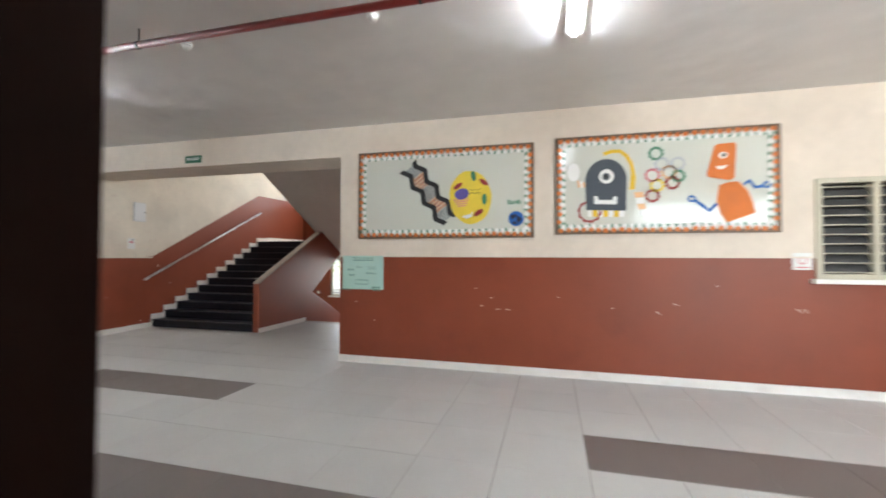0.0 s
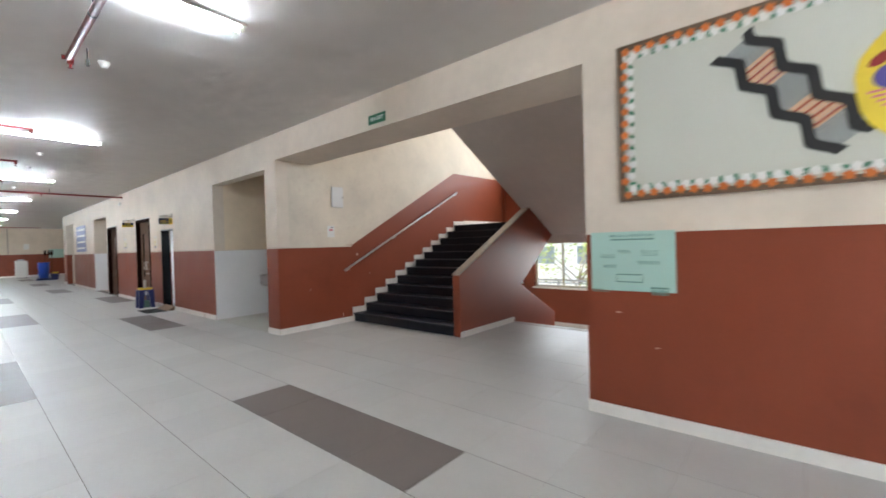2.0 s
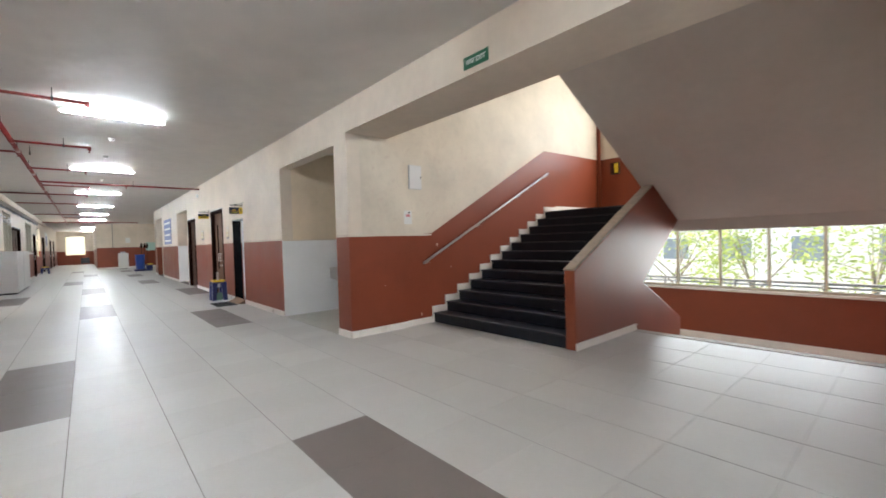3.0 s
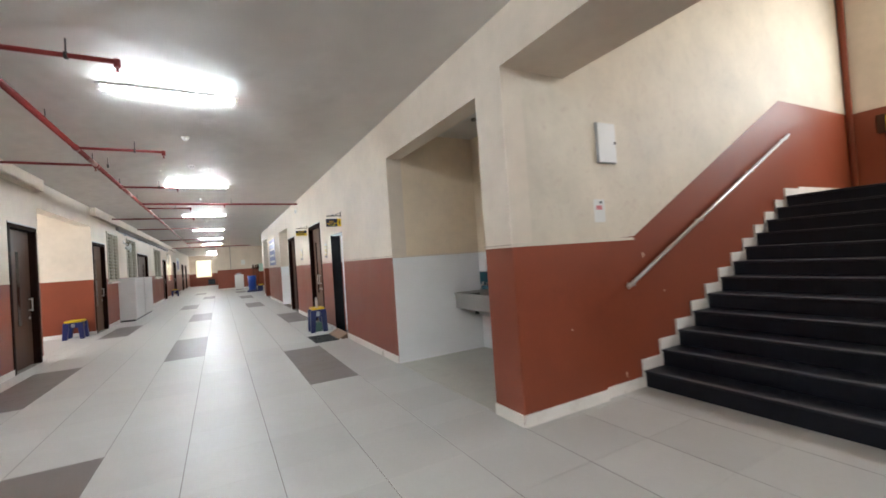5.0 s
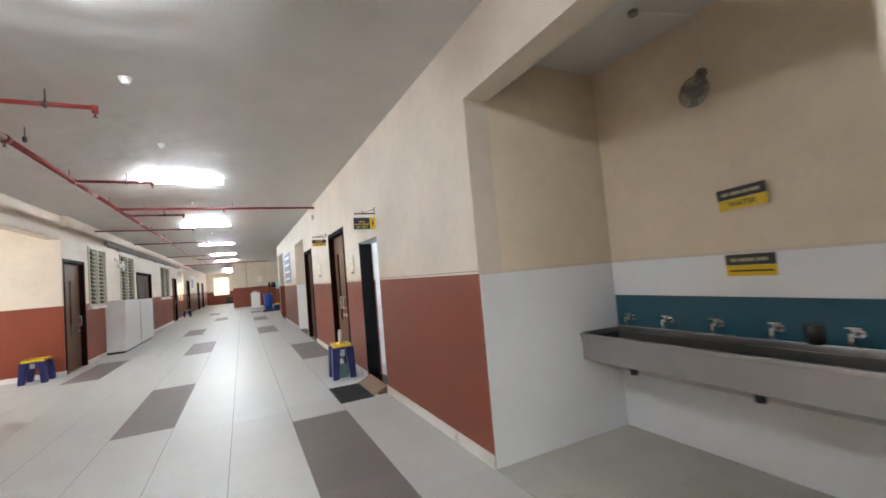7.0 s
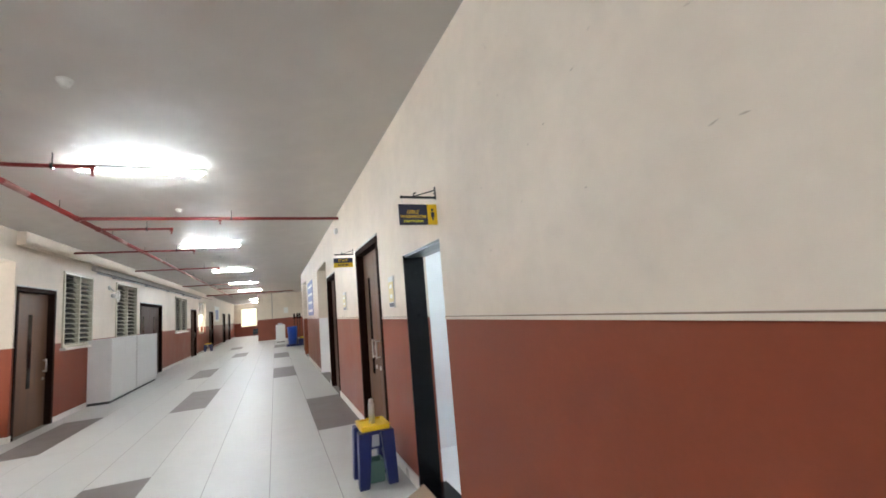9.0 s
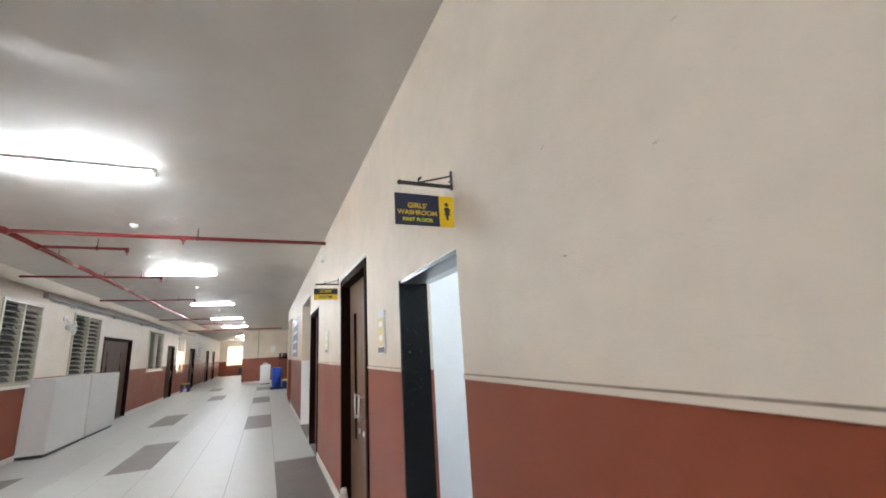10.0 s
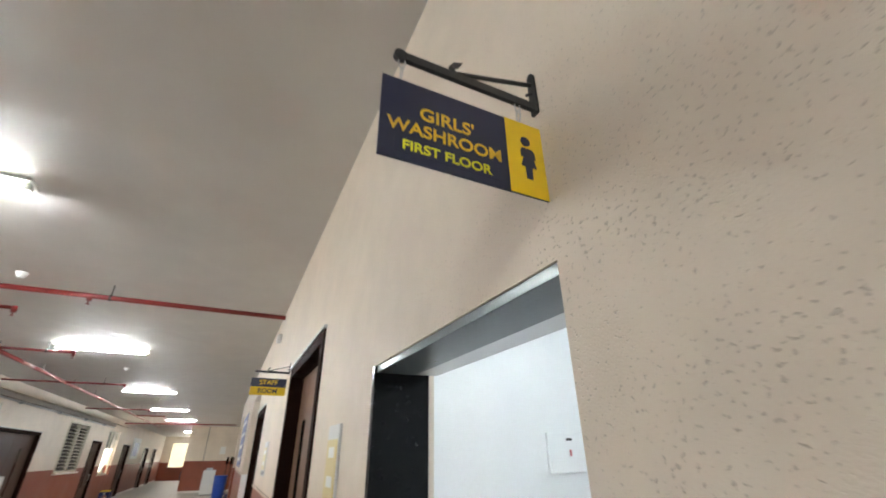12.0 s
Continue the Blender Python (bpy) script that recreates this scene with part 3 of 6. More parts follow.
solid("landing_floor", box_bm(-7.946, -2.55, 10.84, 12.9, 12 * RISE, 12 * RISE + 0.012), TILE, "tiled floor of the half landing", "floor", kind="structure")
solid("landing_skirting", box_bm(-7.946, -7.93, 10.9, 12.9, 12 * RISE + 0.012, 12 * RISE + 0.14), SKIRT, "white skirting of the half landing", "skirting", kind="structure")

# upper flight overhead: only its soffit and side show
b = bmesh.new()
prism(b, [(10.5, 1.61), (10.5, 1.97), (6.33, 4.3), (6.33, 3.89)], "x", -5.385, -2.55)
solid("staircase_overhead", b, GREYP, "grey plastered underside of the next flight", "staircase", kind="structure")

# wall between the flights
b = bmesh.new()
prism(b, [(7.16, 0), (8.78, 0), (8.78, -0.6), (10.5, -1.55), (10.5, -0.05), (9.08, 0.67), (10.47, 1.62), (10.47, 2.67), (7.16, 0.98)], "x", -5.34, -5.20)
par = solid("stair_parapet", bevelled(b, 0.012, 2), RED, "brick-red gloss parapet wall between the stair flights", "parapet", kind="structure")
cp = bmesh.new()
prism(cp, [(7.15, 0.978), (10.47, 2.673), (10.47, 2.695), (7.145, 1.0)], "x", -5.348, -5.192)
solid("parapet_coping", bevelled(cp, 0.005, 1), COPING, "polished beige stone coping along the sloping parapet", "coping", kind="structure")
solid("parapet_skirting", box_bm(-5.2, -5.186, 7.16, 8.78, 0, 0.09), SKIRT, "white skirting at the foot of the parapet", "skirting", kind="structure")
down = thing("staircase_down", "pale flight going down beside the parapet", "staircase", (-3.8, 8.78, 0))
part("edge_nosing", box_bm(-5.18, -2.55, 8.66, 8.80, -0.03, 0.006, 0.003), EDGEG, down, "worn stone edge of the top step")
for i in range(12):
    y, z = 8.78 + i * 0.28, -(i + 1) * RISE
    part("step", box_bm(-5.2, -2.55, y, y + 0.29, z - 0.2, z), TILE, down)
solid("lower_landing", box_bm(-7.95, -2.55, 12.1, 12.9, -2.2, -1.97), TILE, "lower half landing", "landing", kind="structure")
solid("lower_stair_floor", box_bm(-7.95, -2.3, 8.76, 13.15, -2.35, -2.2), GREYP, "floor under the stairs", "floor", kind="structure")
solid("understair_wall", box_bm(-7.95, -5.35, 9.0, 9.08, -2.2, 0.7), GREYP, "wall that closes the space under the flight", "wall", kind="structure")

# handrail
hr = thing("handrail", "steel tube handrail fixed to the stair wall", "handrail", (-7.87, 6.98, 0))
b = bmesh.new()
rod(b, (-7.86, 6.935, 1.03), (-7.86, 10.515, 2.815), 0.02, 16)
part("tube", b, STEEL, hr, smooth=True)
for y in (7.05, 8.3, 9.5, 10.5):
    z = 1.03 + (y - 6.935) * 0.4986
    b = bmesh.new()
    rod(b, (-7.948, y, z - 0.05), (-7.87, y, z - 0.045), 0.008, 8)
    rod(b, (-7.87, y, z - 0.05), (-7.865, y, z - 0.01), 0.008, 8)
    rod(b, (-7.95, y, z - 0.05), (-7.943, y, z - 0.05), 0.03, 12)
    part("bracket", b, STEEL, hr, smooth=True)


# stairwell windows
def bar_window(name, x0, x1, y, z0, z1, mull, label, bars=0):
    w = thing(name, label, "window", ((x0 + x1) / 2, y, z0), kind="structure")
    b = bmesh.new()
    f = 0.05
    for a, c, d, e in ((x0, x1, z0, z0 + f), (x0, x1, z1 - f, z1), (x0, x0 + f, z0 + f, z1 - f), (x1 - f, x1, z0 + f, z1 - f)):
        bx(b, a, c, y - 0.03, y + 0.03, d, e)
    part("window_frame", b, WINF, w)
    for k in range(1, mull):
        x = x0 + (x1 - x0) * k / mull
        part("mullion", box_bm(x - 0.025, x + 0.025, y - 0.028, y + 0.028, z0 + f, z1 - f), WINF, w)
    for k in range(bars):
        z = z0 + 0.10 + k * 0.06
        part("rail", box_bm(x0 + f, x1 - f, y + 0.05, y + 0.062, z, z + 0.022), GREYL, w)
    part("window_sill", box_bm(x0 - 0.04, x1 + 0.04, y - 0.17, y + 0.05, z0 - 0.045, z0, 0.004), SKIRT, w)
    for k in range(mull):
        a, c = x0 + (x1 - x0) * k / mull + 0.025, x0 + (x1 - x0) * (k + 1) / mull - 0.025
        g = part("pane", box_bm(a, c, y - 0.003, y + 0.003, z0 + f, z1 - f), GLASS, w)
        g.visible_shadow = False
    return w


bar_window("window_stair_lower", -6.95, -2.75, 13.03, 0.19, 1.5, 5, "wide stair window looking onto sunlit trees", 2)
bar_window("window_stair_upper", -7.15, -2.75, 13.03, 3.38, 5.6, 5, "wide bright window over the half landing")
bar_window("window_start", 2.35, 6.7, SY - 0.2, 0.12, 2.9, 4, "wide bright window facing the notice boards")
bar_window("window_recess", -19.0, -16.2, -4.1, 1.1, 2.75, 3, "bright window at the back of the recess")
bar_window("window_side", -40.03, -37.66, SY - 0.12, 1.12, 2.95, 2, "sunlit window beside the far corridor")
we = thing("window_end", "bright window that closes the corridor", "window", (WEST, 1.9, 1.0), kind="structure")
b = bmesh.new()
for a, c, d, e in ((1.1, 2.66, 1.0, 1.06), (1.1, 2.66, 2.89, 2.95), (1.1, 1.15, 1.06, 2.89), (2.61, 2.66, 1.06, 2.89), (1.86, 1.9, 1.06, 2.89)):
    bx(b, WEST - 0.14, WEST - 0.06, a, c, d, e)
part("window_frame", b, WINF, we)
bl = bmesh.new()
for k in range(26):
    prism(bl, [(WEST - 0.05, 1.08 + k * 0.068), (WEST - 0.048, 1.08 + k * 0.068), (WEST - 0.03, 1.155 + k * 0.068), (WEST - 0.032, 1.155 + k * 0.068)], "y", 1.16, 2.60)
part("blind", bl, YBLIND, we, "pale yellow slatted blind")
g = part("pane", box_bm(WEST - 0.105, WEST - 0.1, 1.15, 2.61, 1.06, 2.89), GLASS, we)
g.visible_shadow = False

# ---------------------------------------------------------------- ground outside
solid("ground", box_bm(-400, 400, -400, 400, -4.2, -4.0), EARTH, "dry ground outside the building", "ground", kind="structure")
# ---------------------------------------------------------------- ceiling services
def tube_light(x, y0=2.48, y1=3.72, i=0):
    t = thing("tube_light", "lit fluorescent batten under the plaster ceiling", "ceiling light", (x, (y0 + y1) / 2, H), "corridor tube lights")
    part("batten", box_bm(x - 0.075, x + 0.075, y0 - 0.03, y1 + 0.03, H - 0.021, H - 0.001, 0.006), WPLAST, t)
    b = bmesh.new()
    rod(b, (x, y0 + 0.02, H - 0.039), (x, y1 - 0.02, H - 0.039), 0.0135, 12)
    part("tube", b, TUBEM, t, smooth=True)
    for y in (y0, y1):
        part("end_cap", box_bm(x - 0.02, x + 0.02, y - 0.022, y + 0.022, H - 0.06, H - 0.02, 0.004), WPLAST, t)


for x in (6.1, 0.66, -4.85, -10.46, -15.97, -21.4, -26.9, -32.4, -37.9):
    tube_light(x)
tube_light(-50.0)
tube_light(-56.5)

PZ = 3.31
main = thing("sprinkler_pipe", "red-painted fire pipe hung under the ceiling", "pipe", (-20, 1.8, H))


def pipe_run(p, q, r=0.024, material=PIPE, parent=main, name="pipe"):
    b = bmesh.new()
    rod(b, p, q, r, 12)
    return part(name, b, material, parent, smooth=True)


def hanger(x, y, parent, along="x"):
    b = bmesh.new()
    rod(b, (x, y, PZ + 0.02), (x, y, H), 0.006, 8)
    rod(b, (x - 0.012, y, PZ), (x + 0.012, y, PZ), 0.033, 12) if along == "x" else rod(b, (x, y - 0.012, PZ), (x, y + 0.012, PZ), 0.033, 12)
    part("hanger", b, BLACK, parent)


pipe_run((6.9, 2.77, PZ), (-6.28, 2.77, PZ), 0.03)
pipe_run((-6.3, 1.8, PZ), (-42.0, 1.8, PZ), 0.034)
# paler lengths stand in for reflections along the main pipe
for x in (-9.5, -13.1, -16.1, -19.6, -22.4, -25.6, -28.0):
    pipe_run((x, 1.8, PZ), (x - 0.5, 1.8, PZ), 0.0355, PIPEG, name="sheen_sleeve")
for x, y0, y1 in ((-3.78, 0.6, 2.77), (-6.28, 2.72, 2.79), (-9.53, 1.78, 2.79), (-12.55, 1.78, 2.82), (-13.62, 0.6, 1.8), (-15.55, 1.78, 2.77), (-17.95, 1.78, 5.58), (-18.75, 1.78, 2.84), (-21.2, 0.62, 2.8),
                  (-24.8, 0.75, 2.9), (-31.2, 0.8, 2.6), (-34, 1.8, 2.8), (-39.0, 0.65, 5.58)):
    pipe_run((x, y0, PZ), (x, y1, PZ), 0.021 if y1 < 5 else 0.027, name="branch")
    b = bmesh.new()
    end = y1 if y1 < 5 else (y0 + y1) / 2
    rod(b, (x, end - 0.01, PZ + 0.02), (x, end - 0.01, PZ - 0.05), 0.026, 12)
    rod(b, (x, end - 0.01, PZ - 0.05), (x, end - 0.01, PZ - 0.085), 0.009, 8)
    rod(b, (x, end - 0.01, PZ - 0.085), (x, end - 0.01, PZ - 0.09), 0.02, 10)
    part("sprinkler_head", b, PIPE, main, smooth=True)
    hanger(x, (max(y0, 1.8) + y1) / 2 + 0.15, main, "y")
for x in (5.5, 3.6, 1.6, -0.4, -2.9, -5.2):
    hanger(x, 2.77, main)
for k in range(18):
    hanger(-7.4 - 2.0 * k, 1.8, main)
for x, y in ((-3.78, 2.77), *[(x, 1.8) for x in (-9.53, -12.55, -13.62, -15.55, -17.95, -18.75, -21.2, -24.8)]):
    b = bmesh.new()
    rod(b, (x - 0.05, y, PZ), (x + 0.05, y, PZ), 0.042, 14)
    part("tee", b, PIPE, main, smooth=True)

for x, y in ((-0.9, 3.08), (-2.72, 3.07), (2.6, 3.07), (-6.55, 3.08), (-12.15, 3.12), (-14.0, 3.1), (-17.9, 3.1), (-23.3, 3.12), (-28.9, 3.1)):
    d = thing("smoke_detector", "small white detector on the ceiling", "detector", (x, y, H), "ceiling detectors")
    b = bmesh.new()
    rod(b, (x, y, H - 0.016), (x, y, H), 0.05, 20)
    part("base", b, WPLAST, d)
    b = bmesh.new()
    rod(b, (x, y, H - 0.06), (x, y, H - 0.016), 0.024, 20, 0.045)
    part("dome", b, WPLAST, d, smooth=True)

# cable trunking on the south wall
tr = thing("cable_trunking", "pale grey trunking along the top of the wall", "trunking", (-30, SY, 3.1))
part("duct", box_bm(-38, -22.6, SY + 0.004, SY + 0.09, 3.10, 3.215, 0.004), DUCT, tr)
b = bmesh.new()
rod(b, (-38, SY + 0.03, 3.06), (-22.9, SY + 0.03, 3.075), 0.018, 10)
part("conduit", b, GREYL, tr, smooth=True)
for x in (-24, -27, -30, -33, -36):
    part("bracket", box_bm(x - 0.015, x + 0.015, SY + 0.002, SY + 0.1, 3.03, 3.1), GREYL, tr)


# ---------------------------------------------------------------- doors
def door(name, x0, x1, wall_y, depth, top, label, leaves=1, into=1, material=DOORW):
    """A framed door in a wall along x; into is +1 when the room lies at larger y."""
    d = thing(name, label, "door", ((x0 + x1) / 2, wall_y, 0), kind="structure")
    f, s = 0.075, into
    b = bmesh.new()
    ya, yb = sorted((wall_y - s * 0.012, wall_y + s * 0.13))
    bx(b, x0, x0 + f, ya, yb, 0, top)
    bx(b, x1 - f, x1, ya, yb, 0, top)
    bx(b, x0 + f, x1 - f, ya, yb, top - f, top)
    part("door_frame", bevelled(b, 0.004, 1), FRAMEW, d, "near-black brown wooden frame")
    a, c = x0 + f + 0.004, x1 - f - 0.004
    w = (c - a) / leaves
    for k in range(leaves):
        l0, l1 = a + k * w + 0.002, a + (k + 1) * w - 0.002
        ya, yb = sorted((wall_y + s * depth, wall_y + s * (depth + 0.04)))
        leaf = part("door_leaf", box_bm(l0, l1, ya, yb, 0.008, top - f - 0.004, 0.003), material, d)
        mid = (l0 + l1) / 2
        yf = wall_y + s * depth
        y0, y1 = sorted((yf - s * 0.004, yf + s * 0.01))
        part("vision_panel", box_bm(mid - 0.06, mid + 0.06, y0, y1, 0.75, 2.05, 0.002), DARKGL, leaf, "tall dark glass slit")
        b = bmesh.new()
        hx = l1 - 0.1 if k == 0 and leaves > 1 or leaves == 1 and s > 0 else l0 + 0.1
        y = yf - s * 0.05
        rod(b, (hx, y, 0.98), (hx, y, 1.22), 0.011, 10)
        for z in (1.0, 1.2):
            rod(b, (hx, yf, z), (hx, y, z), 0.009, 8)
        part("door_handle", b, STEEL, leaf, "steel pull handle", smooth=True)
        b = bmesh.new()
        rod(b, (hx, yf, 0.86), (hx, yf - s * 0.014, 0.86), 0.026, 14)
        part("lock", b, STEEL, leaf, smooth=True)
    part("door_closer_rail", box_bm(x0 - 0.015, x1 + 0.015, *sorted((wall_y - s * 0.02, wall_y + s * 0.02)), top, top + 0.02, 0.002), STEEL, d, "pale metal strip over the frame")
    return d


door("door_1", -16.55, -15.15, NY, 0.09, 2.47, "double brown veneer door, closed, under a hanging sign", 2, 1, material=DOORL)
door("door_2", -20.3, -18.95, NY, 0.09, 2.42, "closed dark brown door in a dark frame", 1, 1)
door("door_3", -15.65, -14.45, SY, 0.09, 2.51, "closed dark brown classroom door", 1, -1)
door("door_4", -20.93, -19.56, SY, 0.09, 2.52, "closed brown classroom door with a glass slit", 1, -1, material=DOORL)
door("door_5", -29.3, -26.5, SY, 0.09, 2.48, "wide dark double door behind the cupboards", 2, -1)
door("door_6", -36.8, -35.2, SY, 0.09, 2.44, "closed dark brown door far along the corridor", 1, -1)
door("door_7", -43.5, -41.6, SY, 0.09, 2.43, "closed dark brown door far along the corridor", 1, -1)
door("door_8", -51.0, -49.1, SY, 0.09, 2.38, "closed dark brown door far along the corridor", 1, -1)
door("door_9", -55.3, -53.4, SY, 0.09, 2.38, "closed dark brown door far along the corridor", 1, -1)

# doorway by which the camera comes in
d0 = thing("door_10", "dark brown frame of the doorway where the walk begins", "door", (0.3, SY, 0), kind="structure")
b = bmesh.new()
bx(b, -0.135, -0.048, SY - 0.25, SY + 0.015, 0, 2.18)
bx(b, 0.97, 1.05, SY - 0.25, SY + 0.015, 0, 2.18)
bx(b, -0.048, 0.97, SY - 0.25, SY + 0.015, 2.1, 2.18)
part("door_frame", bevelled(b, 0.005, 1), FRAMEW, d0)
part("door_leaf", box_bm(-0.11, -0.07, -0.75, SY - 0.26, 0.01, 2.08, 0.003), DOORW, d0, "brown leaf standing open into the room")


# louvred windows of the south wall and one in the north wall
def louvre_window(name, x0, x1, wall_y, z0, z1, into, label, glass=LOUV):
    w = thing(name, label, "window", ((x0 + x1) / 2, wall_y, z0), kind="structure")
    f, s = 0.055, into
    ya, yb = sorted((wall_y - s * 0.03, wall_y + s * 0.09))
    b = bmesh.new()
    bx(b, x0, x0 + f, ya, yb, z0, z1)
    bx(b, x1 - f, x1, ya, yb, z0, z1)
    bx(b, x0 + f, x1 - f, ya, yb, z1 - f, z1)
    bx(b, x0 + f, x1 - f, ya, yb, z0, z0 + f)
    xm = (x0 + x1) / 2
    bx(b, xm - 0.03, xm + 0.03, ya, yb, z0 + f, z1 - f)
    part("window_frame", bevelled(b, 0.004, 1), WINF, w)
    ya, yb = sorted((wall_y - s * 0.09, wall_y + s * 0.09))
    part("window_sill", box_bm(x0 - 0.05, x1 + 0.05, ya, yb, z0 - 0.05, z0, 0.005), SKIRT, w)
    n = int((z1 - z0 - 2 * f) / 0.105)
    for a, c in ((x0 + f, xm - 0.03), (xm + 0.03, x1 - f)):
        for k in range(n):
            z = z0 + f + 0.06 + k * 0.105
            b = bmesh.new()
            y0, y1 = wall_y + s * 0.02, wall_y + s * 0.075
            prism(b, [(y0, z - 0.035), (y0, z - 0.030), (y1, z + 0.045), (y1, z + 0.040)], "x", a, c)
            part("louvre", b, glass, w)
    for k in range(n + 1):
        z = z0 + f + 0.02 + k * 0.105
        b = bmesh.new()
        rod(b, (x0 + f, wall_y - s * 0.012, z), (x1 - f, wall_y - s * 0.012, z), 0.006, 6)
        part("bar", b, WINF, w)
    return w


louvre_window("window_1", -22.7, -21.21, SY, 1.38, 2.95, -1, "cream-framed louvre window with bars, dark inside")
louvre_window("window_2", -26.1, -24.26, SY, 1.42, 2.97, -1, "cream-framed louvre window with bars, dark inside")
louvre_window("window_3", -34.07, -31.56, SY, 1.38, 2.95, -1, "cream-framed louvre window with bars, dark inside")
louvre_window("window_4", 3.32, 4.42, NY, 1.3, 2.42, 1, "cream-framed louvre window beside the notice board", LOUVP)

# ---------------------------------------------------------------- washroom doorway
wd = thing("washroom_doorway", "black granite lining of the washroom doorway", "doorway", (-13.6, NY, 0), kind="structure")
part("jamb_far", box_bm(-14.15, -14.125, NY - 0.006, NY + 0.19, 0, 2.083, 0.002), GRANITE, wd)
part("lintel", box_bm(-14.125, -13.212, NY + 0.004, NY + 0.138, 2.06, 2.083, 0.002), SLATES, wd, "slate-grey stone soffit")
part("inner_lintel", box_bm(-14.125, -13.212, NY + 0.139, NY + 0.219, 2.062, 2.083, 0.002), WHITET, wd, "white tile strip inside the soffit")
part("threshold", box_bm(-14.125, -13.222, NY - 0.004, NY + 0.24, 0.0, 0.03, 0.003), GRANITE, wd)
sw = thing("switch_box", "white switch box on the washroom tiles", "switch", (-15.0, 7.1, 1.71))
part("case", box_bm(-15.0, -14.98, 6.955, 7.24, 1.71, 1.93, 0.004), WHITET, sw)
part("rocker", box_bm(-14.981, -14.973, 7.10, 7.14, 1.885, 1.90, 0.001), BLACK, sw)
part("indicator", box_bm(-14.981, -14.975, 7.115, 7.13, 1.80, 1.835, 0.001), PINKP, sw, "small red neon indicator")
wt = thing("washroom_light", "lit tube on the washroom ceiling", "ceiling light", (-13.7, 6.6, 2.9))
part("batten", box_bm(-14.3, -13.0, 6.57, 6.63, 2.86, 2.899, 0.004), WPLAST, wt)
b = bmesh.new()
rod(b, (-14.25, 6.6, 2.835), (-13.05, 6.6, 2.835), 0.016, 12)
part("tube", b, WASHM, wt, smooth=True)


# ---------------------------------------------------------------- hanging signs
def hanging_sign(x, z0, z1, y0, y1, label):
    s = thing("hanging_sign", label, "sign", (x, NY, z1 + 0.05))
    zb = z1 + 0.053
    b = bmesh.new()
    bx(b, x - 0.004, x + 0.004, y0 + 0.027, NY - 0.004, zb - 0.0085, zb + 0.0085)
    rod(b, (x - 0.0045, y0 + 0.027, zb), (x + 0.0045, y0 + 0.027, zb), 0.0115, 16)
    part("arm", b, BLACK, s, "black steel bracket arm")
    b = bmesh.new()
    bx(b, x - 0.008, x + 0.008, NY - 0.008, NY - 0.001, zb - 0.014, zb + 0.078)
    rod(b, (x, NY - 0.008, zb + 0.078), (x, NY - 0.001, zb + 0.078), 0.008, 14)
    part("wall_plate", b, BLACK, s)
    b = bmesh.new()
    rod(b, (x, NY - 0.006, zb + 0.058), (x, y0 + 0.125, zb + 0.008), 0.0042, 8)
    rod(b, (x, y0 + 0.127, zb + 0.004), (x, y0 + 0.117, zb + 0.022), 0.0042, 8)
    part("brace", b, BLACK, s)
    b = bmesh.new()
    prism(b, [(y0 + 0.114, zb + 0.018), (y0 + 0.122, zb + 0.033), (y0 + 0.141, zb + 0.041), (y0 + 0.133, zb + 0.026), (y0 + 0.121, zb + 0.018)], "x", x - 0.002, x + 0.002)
    part("leaf_curl", b, BLACK, s, "small forged leaf on the bracket")
    b = bmesh.new()
    rod(b, (x, NY - 0.006, zb + 0.036), (x, NY - 0.02, zb + 0.026), 0.003, 8)
    part("hook", b, BLACK, s)
    for y in (y0 + 0.03, y1 - 0.035):
        b = bmesh.new()
        for k in range(2):
            c = zb - 0.014 - k * 0.022
            for a in range(8):
                p, q = a * math.pi / 4, (a + 1) * math.pi / 4
                if k % 2:
                    rod(b, (x + 0.006 * math.cos(p), y, c + 0.014 * math.sin(p)), (x + 0.006 * math.cos(q), y, c + 0.014 * math.sin(q)), 0.0014, 5)
                else:
                    rod(b, (x, y + 0.006 * math.cos(p), c + 0.014 * math.sin(p)), (x, y + 0.006 * math.cos(q), c + 0.014 * math.sin(q)), 0.0014, 5)
        part("chain", b, STEEL, s)
    return s


def facing_x(x, y, z):
    """Puts flat lettering upright, to be read by someone who looks along -x."""
    return Matrix.Translation((x, y, z)) @ pose(0, 0, 0, 90, 0, 90)


def lettered(body, y0, y1, z, size, material, parent, x, bold):
    """A line of capitals that fills the width from y0 to y1."""
    ob = text(body, size, material, parent, facing_x(x, (y0 + y1) / 2, z), bold=bold)
    bpy.context.view_layer.update()
    ob.matrix_basis = ob.matrix_basis @ Matrix.Diagonal(((y1 - y0) / ob.dimensions.x, 1, 1, 1))
    return ob


sx, sz0, sz1, sy0, sy1 = -13.207, 2.184, 2.337, 5.304, 5.597
sg = hanging_sign(sx, sz0, sz1, sy0, 5.59, "navy and yellow washroom sign hung from a black bracket")
part("panel", box_bm(sx - 0.002, sx + 0.002, sy0, sy1, sz0, sz1, 0.0008), NAVY, sg)
part("yellow_field", box_bm(sx + 0.002, sx + 0.0026, 5.522, sy1, sz0, sz1), YELV, sg)
for body, size, y0, y1, z, m_ in (("GIRLS'", 0.034, 5.366, 5.459, 2.2785, YELT), ("WASHROOM", 0.0315, 5.316, 5.509, 2.2445, YELT), ("FIRST FLOOR", 0.0235, 5.339, 5.487, 2.2105, LIME)):
    lettered(body, y0, y1, z, size, m_, sg, sx + 0.0028, 0.0005)
part("patch", box_bm(sx + 0.002, sx + 0.0024, 5.327, 5.506, 2.197, 2.2245), NAVY, sg, "navy strip stuck on under the last line")
b = bmesh.new()
PY = 5.5615
